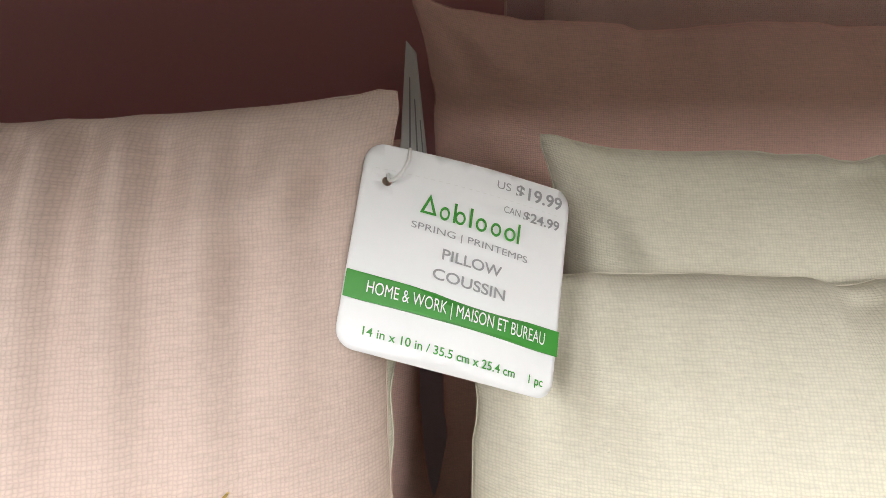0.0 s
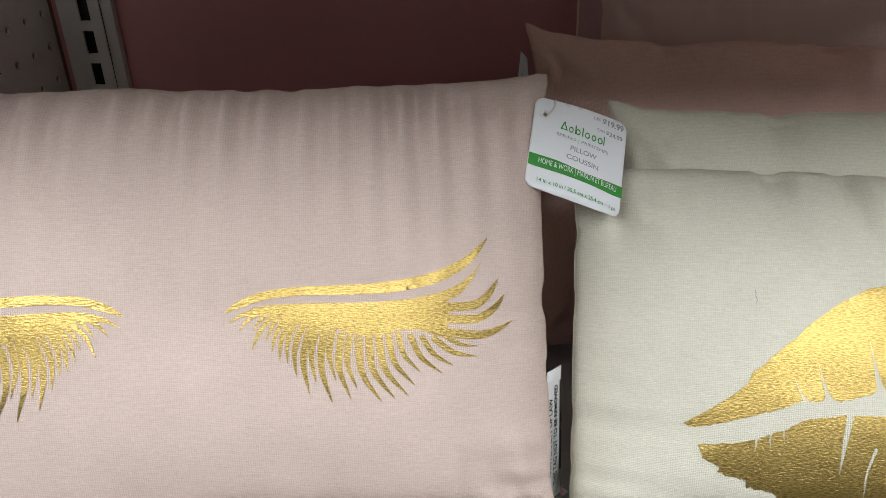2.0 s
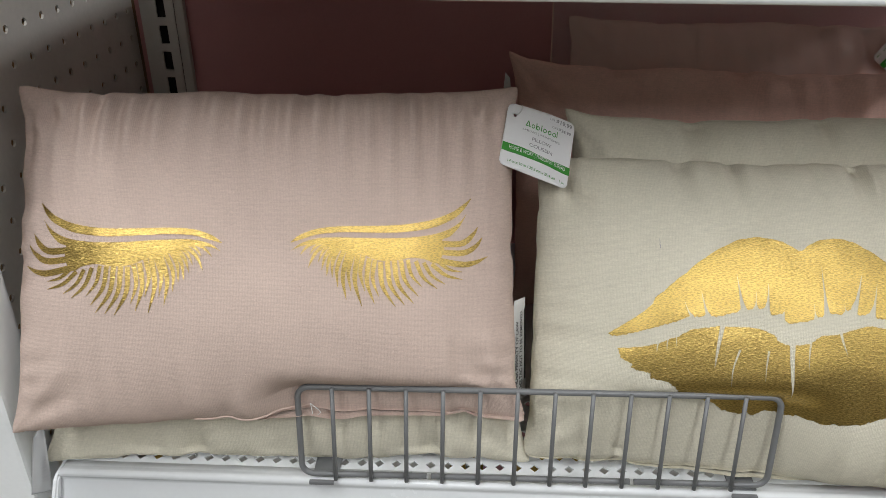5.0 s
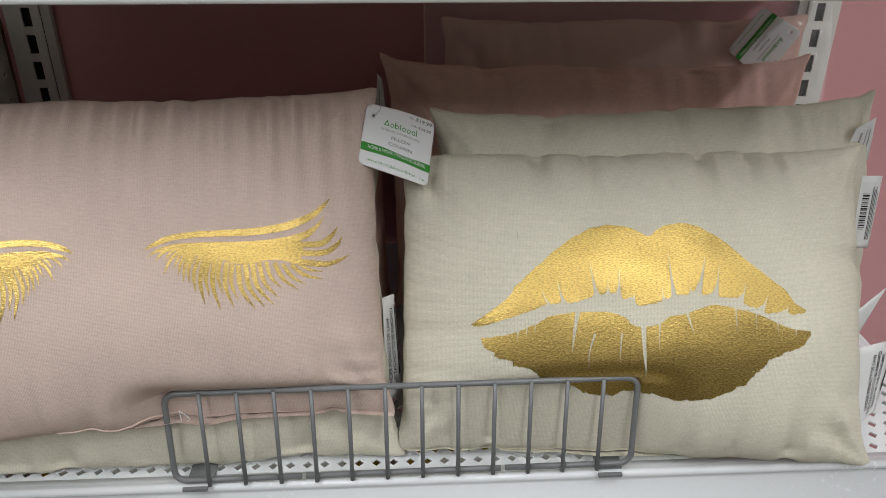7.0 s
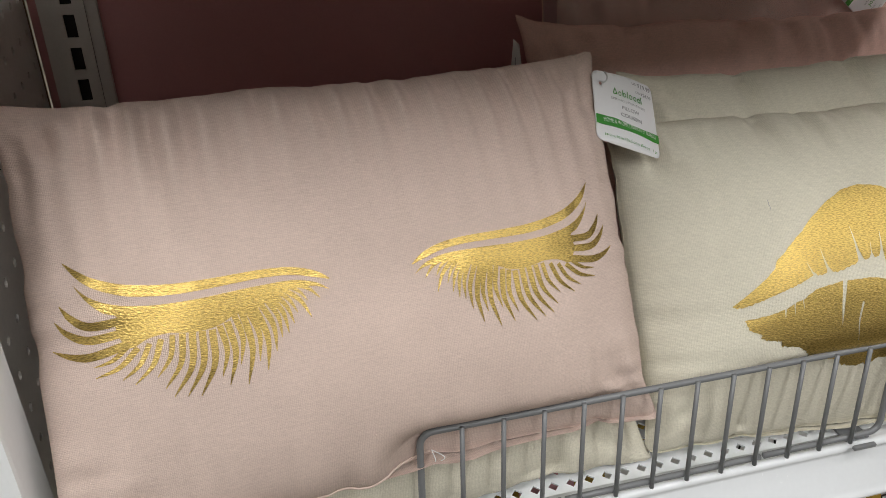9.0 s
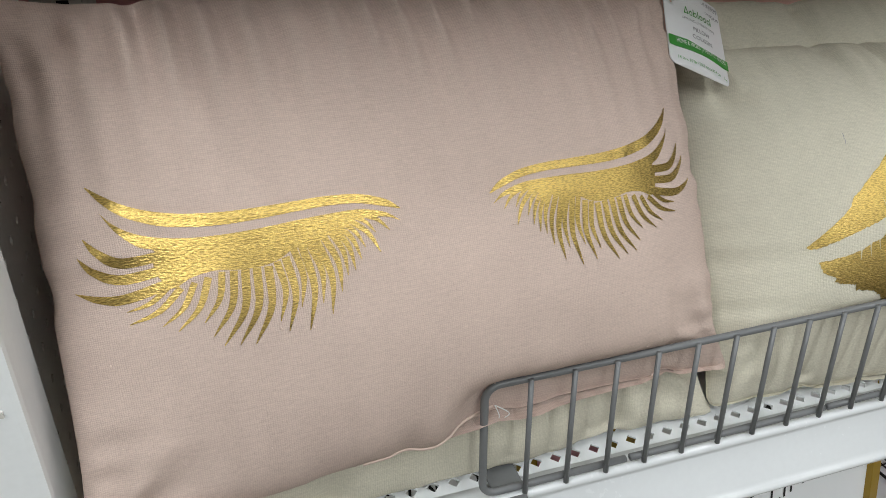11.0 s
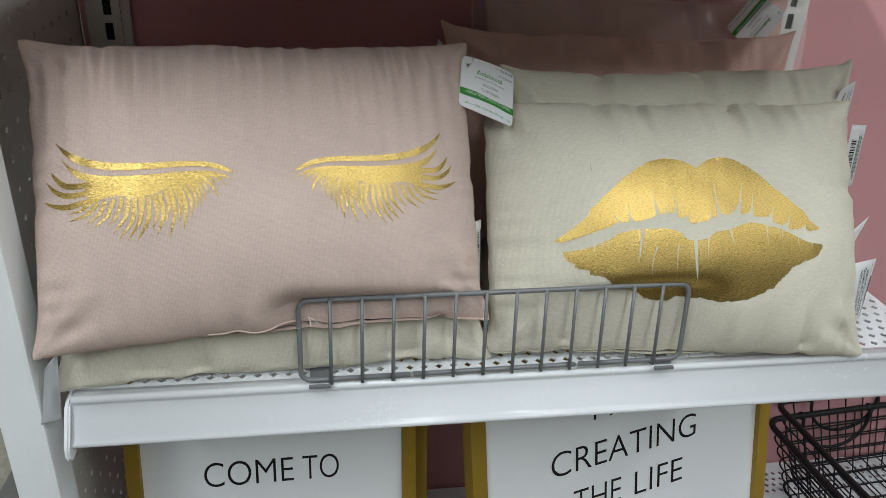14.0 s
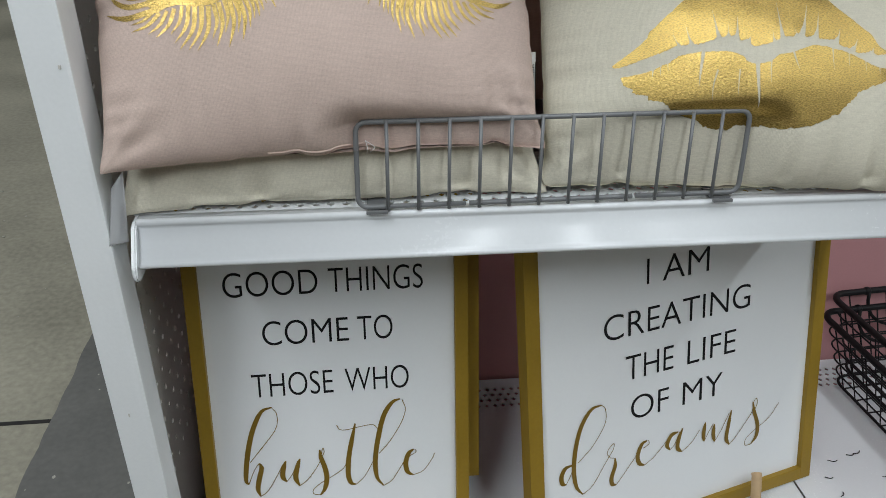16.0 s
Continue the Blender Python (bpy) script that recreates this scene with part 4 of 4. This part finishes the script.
sewn_label([(-0.3440, 0.0300, 0.6845), (-0.3300, 0.0330, 0.6860), (-0.3245, 0.0360, 0.7450), (-0.3360, 0.0380, 0.7300)], 0.0015, "clear white swing label hanging off the lower cream pillow", [],
           [(0.62, 0.90, 0.16 + 0.05 * i, 0.175 + 0.05 * i + 0.012 * (i % 3)) for i in range(8)], CARD_GREY, CLEAR_TAB)

# ---- the hand-sewn closing of the pink pillow ----
seam = [pink_face(-0.29 + 0.43 * i / 40, -0.990 + 0.004 * math.sin(5 * i / 40))[0] + Vector((0, -0.0002, -0.0002)) for i in range(41)]
part("closing_seam", tube(seam, 0.0008, 8), PINK_CLOTH, pink_pillow, "raised pink hand-sewn closing seam", True)
s0 = pink_face(0.14, -0.98)[0]
for dx, dz in ((0.0008, -0.010), (0.0035, -0.009)):
    part("loose_thread", tube(smooth_line([s0 + Vector((0, -0.002, 0)), s0 + Vector((dx * 2, -0.005, dz * 0.5)), s0 + Vector((dx, -0.004, dz))], 10), 0.0003, 5), LABEL_CLOTH, pink_pillow, "", True)
lint = random.Random(9)
bm = bmesh.new()
for face_place, count in ((pink_face, 34),):
    for _ in range(count):
        p = face_place(lint.uniform(-0.9, 0.9), lint.uniform(-0.85, 0.2) ** 1 if lint.random() < 0.7 else lint.uniform(-0.6, 0.7))[0]
        bmesh.ops.create_icosphere(bm, subdivisions=1, radius=lint.uniform(0.0003, 0.0006), matrix=Matrix.Translation(p))
part("cloth_slubs", bm, PINK_CLOTH, pink_pillow)["kind"] = "stuff"
bm = bmesh.new()
for _ in range(22):
    p = cream_face(lint.uniform(-0.9, 0.9), lint.uniform(-0.9, -0.5) if lint.random() < 0.6 else lint.uniform(0.45, 0.85))[0]
    bmesh.ops.create_icosphere(bm, subdivisions=1, radius=lint.uniform(0.0003, 0.0005), matrix=Matrix.Translation(p))
part("cloth_slubs", bm, CREAM_CLOTH, cream_pillow)["kind"] = "stuff"
bm = bmesh.new()
surf = printed(cream_face)
for k in range(2):
    v, f = flat_fill([ribbon([(-0.525 + 0.002 * k, 0.415 - 0.03 * k), (-0.522 + 0.002 * k, 0.39 - 0.03 * k), (-0.524, 0.375 - 0.03 * k)], (0.0006, 0.0026, 0.0006), 6)], (), None)
    lay(bm, v, f, surf, 0.0003)
part("dark_thread_mark", bm, CARD_GREY, cream_pillow, "small dark snag in the cream cloth")

# ---- plastic bag over the rear blush pillow ----
bag = thing("plastic_bag", (0.22, 0.34, DECK), "clear crinkled plastic bag over a blush pillow", "bag")
bm = bmesh.new()
NX, NZ = 90, 60
grid = []
for i in range(NX + 1):
    col = []
    for j in range(NZ + 1):
        x = 0.030 + 0.385 * i / NX
        z = 0.706 + 0.275 * j / NZ
        g = noise.noise((x * 26, z * 22, 2.0)) * 0.5 + abs(noise.noise((x * 55 + z * 30, z * 40, 7.0)))
        y = 0.322 + 0.045 * (j / NZ) ** 2 - 0.007 * g - 0.012 * math.sin(math.pi * i / NX)
        col.append(bm.verts.new((x, min(y, 0.384), z)))
    grid.append(col)
for i in range(NX):
    for j in range(NZ):
        bm.faces.new((grid[i][j], grid[i + 1][j], grid[i + 1][j + 1], grid[i][j + 1]))
part("film", bm, PLASTIC, bag, "", True).visible_shadow = False
part("sealed_edge", tube([(0.0305, 0.322 + 0.045 * (k / 30) ** 2, 0.706 + 0.275 * k / 30) for k in range(31)], 0.0007, 5), BLUSH_CLOTH, bag)

# ---- framed signs on the base deck ----
THICK, THIN = (1.6, 5.2, 5.8, 5.4, 1.6), (0.9, 0.8, 0.8, 0.9)
HUSTLE, DREAMS = [], []
HUSTLE.append((THIN, [(-24.1, -140.9), (-9.1, -122.6), (6.5, -101.7), (8.9, -84.7), (3.6, -75.4)]))
HUSTLE.append((THICK, [(3.6, -75.4), (-7.6, -79.9), (-17.7, -99.6), (-24.5, -123.3), (-28.9, -147.5), (-30.3, -163.8), (-27.6, -168.4)]))
HUSTLE.append((THIN, [(-27.6, -168.4), (-20.7, -151.9), (-15.1, -143.2)]))
HUSTLE.append((THICK, [(-14.4, -142.6), (-12.4, -149.2), (-16.0, -163.1), (-18.2, -175.2), (-15.9, -184.9)]))
HUSTLE.append((THIN, [(-15.9, -184.9), (-7.3, -178.5), (3.3, -161.5), (10.5, -147.8)]))
HUSTLE.append((THICK, [(14.6, -142.5), (11.5, -151.5), (10.1, -162.1), (14.0, -169.0)]))
HUSTLE.append((THIN, [(14.0, -169.0), (20.9, -159.6), (27.6, -143.8)]))
HUSTLE.append((THICK, [(30.3, -141.2), (26.4, -152.9), (24.3, -165.0), (28.0, -175.5)]))
HUSTLE.append((THIN, [(28.0, -175.5), (37.3, -168.5), (47.5, -155.0), (53.2, -144.8)]))
HUSTLE.append((THIN, [(53.2, -144.8), (55.0, -134.2), (56.5, -130.1), (57.5, -135.2), (54.6, -141.3)]))
HUSTLE.append((THICK, [(52.7, -131.9), (53.4, -141.2), (57.0, -153.8), (58.8, -167.0), (56.1, -181.3), (50.6, -189.6)]))
HUSTLE.append((THIN, [(50.6, -189.6), (43.1, -187.3), (43.4, -181.5), (52.7, -173.7), (65.8, -166.2), (77.7, -158.0), (83.3, -147.7)]))
HUSTLE.append((THICK, [(93.6, -102.5), (89.6, -119.7), (84.7, -144.2), (83.0, -165.8), (85.7, -177.0), (91.3, -179.8)]))
HUSTLE.append((THIN, [(91.3, -179.8), (100.7, -171.2), (109.6, -156.0), (113.8, -147.0)]))
HUSTLE.append((THIN, [(73.0, -102.7), (76.4, -108.6), (84.5, -109.4), (100.3, -106.6), (112.9, -105.6), (117.8, -110.2)]))
HUSTLE.append((THIN, [(119.1, -142.4), (131.1, -128.5), (144.5, -106.9), (150.1, -89.8), (146.7, -77.0)]))
HUSTLE.append((THICK, [(144.8, -76.2), (135.9, -79.6), (125.9, -94.8), (118.6, -122.3), (114.3, -150.6), (115.4, -172.6), (122.7, -184.4)]))
HUSTLE.append((THIN, [(122.7, -184.4), (132.6, -178.0), (142.9, -162.1), (149.7, -150.4)]))
HUSTLE.append((THIN, [(152.9, -149.3), (160.8, -144.2), (159.6, -140.5)]))
HUSTLE.append((THICK, [(158.3, -140.3), (152.4, -145.6), (148.8, -157.6), (150.5, -168.7), (156.8, -173.8)]))
HUSTLE.append((THIN, [(156.8, -173.8), (168.7, -169.1), (178.8, -155.4), (182.2, -147.7)]))
DREAMS.append((THICK, [(-44.6, -148.7), (-53.4, -150.4), (-58.7, -159.8), (-57.5, -169.2), (-53.1, -172.1)]))
DREAMS.append((THIN, [(-53.1, -172.1), (-47.8, -163.3), (-43.2, -153.6)]))
DREAMS.append((THIN, [(-37.2, -148.0), (-17.7, -131.8), (-1.2, -107.4), (-0.4, -89.5), (-5.5, -82.4)]))
DREAMS.append((THICK, [(-5.5, -82.4), (-18.8, -84.5), (-32.1, -102.2), (-39.8, -128.9), (-42.5, -157.5), (-39.2, -179.6), (-31.2, -191.4)]))
DREAMS.append((THIN, [(-31.2, -191.4), (-18.2, -184.1), (-2.9, -162.4), (4.8, -151.2)]))
DREAMS.append((THIN, [(4.8, -152.7), (1.7, -147.3), (4.8, -140.8), (10.9, -136.6), (10.1, -143.8), (4.8, -152.7), (12.4, -156.6)]))
DREAMS.append((THICK, [(12.4, -156.6), (12.4, -167.2), (7.8, -181.0), (8.6, -190.5), (14.0, -193.0)]))
DREAMS.append((THIN, [(14.0, -193.0), (24.1, -182.3), (39.7, -164.1), (43.6, -160.0)]))
DREAMS.append((THIN, [(51.4, -154.7), (59.3, -151.0), (58.4, -146.1)]))
DREAMS.append((THICK, [(56.8, -145.7), (48.9, -149.4), (43.6, -163.0), (46.1, -173.8), (53.3, -178.4)]))
DREAMS.append((THIN, [(53.3, -178.4), (67.6, -170.4), (83.4, -155.8)]))
DREAMS.append((THICK, [(101.1, -147.1), (91.4, -148.9), (85.2, -160.2), (89.5, -168.4)]))
DREAMS.append((THIN, [(89.5, -168.4), (96.6, -162.0), (103.5, -147.1)]))
DREAMS.append((THICK, [(107.5, -143.6), (101.5, -159.6), (101.0, -169.6), (107.0, -176.0)]))
DREAMS.append((THIN, [(107.0, -176.0), (120.8, -167.6), (132.8, -153.2)]))
DREAMS.append((THICK, [(140.9, -145.4), (138.9, -158.9), (139.5, -170.8)]))
DREAMS.append((THIN, [(139.5, -172.4), (145.8, -160.8), (152.9, -150.4)]))
DREAMS.append((THICK, [(154.7, -151.6), (153.7, -164.7), (155.9, -176.4)]))
DREAMS.append((THIN, [(155.9, -176.4), (165.6, -162.6), (176.5, -142.1)]))
DREAMS.append((THICK, [(179.8, -139.1), (176.5, -157.8), (174.1, -177.0), (179.1, -187.3)]))
DREAMS.append((THIN, [(179.1, -187.3), (189.9, -177.6), (206.3, -158.3), (212.8, -149.8)]))
DREAMS.append((THIN, [(212.8, -149.8), (214.6, -136.9), (217.9, -133.0), (220.1, -139.1), (217.1, -147.8)]))
DREAMS.append((THICK, [(212.8, -136.4), (216.6, -153.2), (222.4, -170.9), (221.7, -186.9), (213.4, -196.7)]))
DREAMS.append((THIN, [(213.4, -196.7), (204.4, -195.6), (205.5, -186.2), (221.0, -176.1), (240.1, -166.2), (255.1, -148.6)]))


def sign(name, origin, yaw, lean, x0, x1, y0, y1, border, words, script, label, lugs):
    """A board in a deep frame; its own metres run right and up from origin."""
    m = Matrix.Translation(origin) @ Matrix.Rotation(radians(yaw), 4, "Z") @ Matrix.Rotation(radians(-lean), 4, "X")
    t = thing(name, m @ Vector(((x0 + x1) / 2, 0.01, y0)), label, "wall sign", "framed signs")

    def surf(x, y):
        return m @ Vector((x / 1000, 0, y / 1000)), (m.to_3x3() @ Vector((0, -1, 0))).normalized(), (x / 1000, y / 1000)

    def framed(a, b, bevel):
        bm = box(a, b, bevel)
        bmesh.ops.transform(bm, matrix=m, verts=bm.verts)
        return bm
    part("board", framed((x0 + border * 0.5, 0.0, y0 + border * 0.5), (x1 - border * 0.5, 0.006, y1 - border * 0.5), 0), BOARD_WHITE, t)
    for a, b in (((x0, -0.007, y0), (x0 + border, 0.013, y1)), ((x1 - border, -0.007, y0), (x1, 0.013, y1)),
                 ((x0 + border, -0.007, y0), (x1 - border, 0.013, y0 + border)), ((x0 + border, -0.007, y1 - border), (x1 - border, 0.013, y1))):
        part("frame_rail", framed(a, b, 0.001), GOLD_FRAME, t)
    for body, cx, base, cap, width in words:
        v, f = letters(body, 1.0, 1.0, 1.0, -0.009)
        xs = [p[0] for p in v]
        a, b = min(xs), max(xs)
        pts = [(cx + ((p[0] - a) / (b - a) - 0.5) * width, base + p[1] / 0.70 * cap) for p in v]
        part("print_line", lay(bmesh.new(), pts, f, surf, 0.0004), BLACK_PRINT, t)
    if script:
        outlines = [ribbon(keys, widths, 26) for widths, keys in script]
        v, f = flat_fill(outlines, (), None)
        part("script_word", lay(bmesh.new(), v, f, surf, 0.0008), GOLD_PRINT, t, "gold brush-script word")
    for x, y, dx in lugs:
        e = thing("easel_peg", m @ Vector((x / 1000 - dx, -0.03, y / 1000 - 0.10)), "pale wooden peg of a small display easel", "easel", "easel pegs")
        part("dowel", tube([m @ Vector((x / 1000, -0.016, y / 1000)), m @ Vector((x / 1000 - dx * 0.08, -0.019, y / 1000 - 0.004)), m @ Vector((x / 1000 - dx, -0.040, y / 1000 - 0.075))], 0.0062, 12), WOOD, e, "", True)
    return t


sign("framed_sign", (-0.259, 0.164, 0.485), 1.0, 14.0, -0.0745, 0.221, -0.262, 0.165, 0.0145,
     [("GOOD", 13, 53, 28, 97.5), ("THINGS", 123, 53, 28, 100), ("COME", 46, -3.0, 28.5, 91), ("TO", 120, -3.0, 28.5, 38), ("THOSE", 28.5, -63, 28.5, 87), ("WHO", 120, -63, 28.5, 70)], HUSTLE,
     "gold-framed white sign lettered in black and gold, leaning back", [(158, -196, 0.012)])
sign("framed_sign", (-0.257, 0.196, 0.478), 1.0, 14.0, -0.055, 0.236, -0.200, 0.150, 0.0145, [], [], "second gold-framed sign standing behind the first", [])
sign("framed_sign", (0.111, 0.143, 0.485), 15.5, 13.0, -0.1005, 0.3115, -0.270, 0.150, 0.0170,
     [("I", 54.4, 50.5, 31, 3.2), ("AM", 105.4, 50.5, 31, 63), ("CREATING", 98.5, -6.5, 31, 201), ("THE", 59, -61, 31.5, 65), ("LIFE", 146, -61, 31.5, 70), ("OF", 60, -113, 31, 52), ("MY", 135, -113, 31, 58)], DREAMS,
     "gold-framed white sign lettered in black and gold, turned aside", [(211, -229, 0.022), (73, -224, 0.02)])


# ---- nested wire baskets ----
def basket(x, y, z, yaw, w, d, h, label):
    t = thing("wire_basket", (x, y, z - h), label, "basket", "black wire baskets")
    m = pose(x, y, z, 0, 0, yaw)
    inset = 0.030

    def ring(s, dz, n=6, r=0.022):
        # back-left corner at the origin; runs to the right and to the front
        x0, x1, y0, y1 = inset * s, w - inset * s, -d + inset * s, -inset * s
        pts = []
        for cx, cy, a0 in ((x1 - r, y1 - r, 0), (x0 + r, y1 - r, 90), (x0 + r, y0 + r, 180), (x1 - r, y0 + r, 270)):
            for i in range(n + 1):
                a = radians(a0 + 90 * i / n)
                pts.append(m @ Vector((cx + r * math.cos(a), cy + r * math.sin(a), dz)))
        return pts
    part("rim", tube(ring(0, 0), 0.0048, 10, None, True), BLACK_WIRE, t, "thick black rim", True)
    for k, s in enumerate((0.22, 0.42, 0.62, 0.82, 1.0)):
        part("hoop_wire", tube(ring(s, -h * s), 0.0022 if s == 1.0 else 0.0013, 7, None, True), BLACK_WIRE, t, "", True)
    nx, ny = int(w / 0.032), int(d / 0.032)
    for i in range(1, nx):
        u = i / nx
        x0 = w * u
        xb = inset + (w - 2 * inset) * u
        pts = [(x0, 0, 0), (xb, -inset, -h), (xb, -d + inset, -h), (x0, -d, 0)]
        part("cross_wire", tube([m @ Vector(p) for p in pts], 0.0012, 6), BLACK_WIRE, t, "", True)
    for i in range(1, ny):
        u = i / ny
        y0 = -d * u
        yb = -inset - (d - 2 * inset) * u
        pts = [(0, y0, 0), (inset, yb, -h), (w - inset, yb, -h), (w, y0, 0)]
        part("cross_wire", tube([m @ Vector(p) for p in pts], 0.0012, 6), BLACK_WIRE, t, "", True)
    cx = 0.125
    arc = [m @ Vector((cx + 0.062 * math.cos(a), -0.006 - 0.01 * math.sin(a), -0.058 * abs(math.sin(a)) ** 0.8)) for a in [math.pi * i / 20 for i in range(21)]]
    part("handle", tube(arc, 0.0026, 8), BLACK_WIRE, t, "drop handle of bent wire", True)
    for s in (-1, 1):
        c = m @ Vector((cx + s * 0.062, 0, 0.0))
        bm = bmesh.new()
        bmesh.ops.create_icosphere(bm, subdivisions=2, radius=0.0068, matrix=Matrix.Translation(c))
        part("handle_knot", bm, BLACK_WIRE, t, "", True)
    return t


basket(0.556, 0.392, 0.352, 4.5, 0.42, 0.31, 0.110, "black wire basket nested in another on the base deck")
basket(0.541, 0.380, 0.328, 4.5, 0.42, 0.31, 0.105, "black wire basket holding a second basket")

# ---- litter on the base deck ----
rng = random.Random(3)
for i in range(9):
    x, y = rng.uniform(0.42, 0.55), rng.uniform(0.10, 0.21)
    a = rng.uniform(-1.2, 0.4)
    L = rng.uniform(0.006, 0.014)
    t = thing("twig_scrap", (x, y, BASE_DECK), "dark thin scrap lying on the white base deck", "scrap", "scraps")
    part("scrap", tube(smooth_line([(x, y, BASE_DECK + 0.001), (x + L * 0.6 * math.cos(a), y + L * 0.6 * math.sin(a), BASE_DECK + 0.0016), (x + L * math.cos(a + 0.4), y + L * math.sin(a + 0.4), BASE_DECK + 0.001)], 6), 0.0006, 5), BLACK_WIRE, t, "", True)

# ---- floor joint and the darker strip beside the bay ----
structure("floor_joint", box((-9, 0.613, 0.0), (9, 0.622, 0.0012)), DARK, "dark saw-cut joint in the concrete floor", "floor joint")
bm = bmesh.new()
edge = []
for i in range(420):
    y = -1.64 + 7.0 * i / 419
    edge.append((-0.724 + 0.012 * noise.noise((y * 9, 1.0, 0)) + 0.005 * noise.noise((y * 60, 4.0, 0)), y))
tops = [[bm.verts.new((x, y, z)) for x, y in edge] for z in (0.0, 0.0025)]
inner = [bm.verts.new((-0.386, y, 0.0025)) for x, y in edge]
for i in range(419):
    bm.faces.new((tops[0][i], tops[0][i + 1], tops[1][i + 1], tops[1][i]))
    bm.faces.new((tops[1][i], tops[1][i + 1], inner[i + 1], inner[i]))
bmesh.ops.recalc_face_normals(bm, faces=bm.faces)
structure("floor_strip", bm, DARK_FLOOR, "dark grey ragged-edged coating on the concrete floor", "floor")
flecks = random.Random(17)
bm = bmesh.new()
for _ in range(160):
    x, y = flecks.uniform(-1.5, -0.42), flecks.uniform(-0.2, 1.9)
    bmesh.ops.create_icosphere(bm, subdivisions=1, radius=flecks.uniform(0.0012, 0.0035), matrix=Matrix.Translation((x, y, 0.0022)) @ Matrix.Diagonal((1, flecks.uniform(0.5, 1.6), 0.5, 1)))
tagged(part("floor_flecks", bm, FLECK), "pale specks of grit and paint on the floor", "floor specks", "", "stuff")
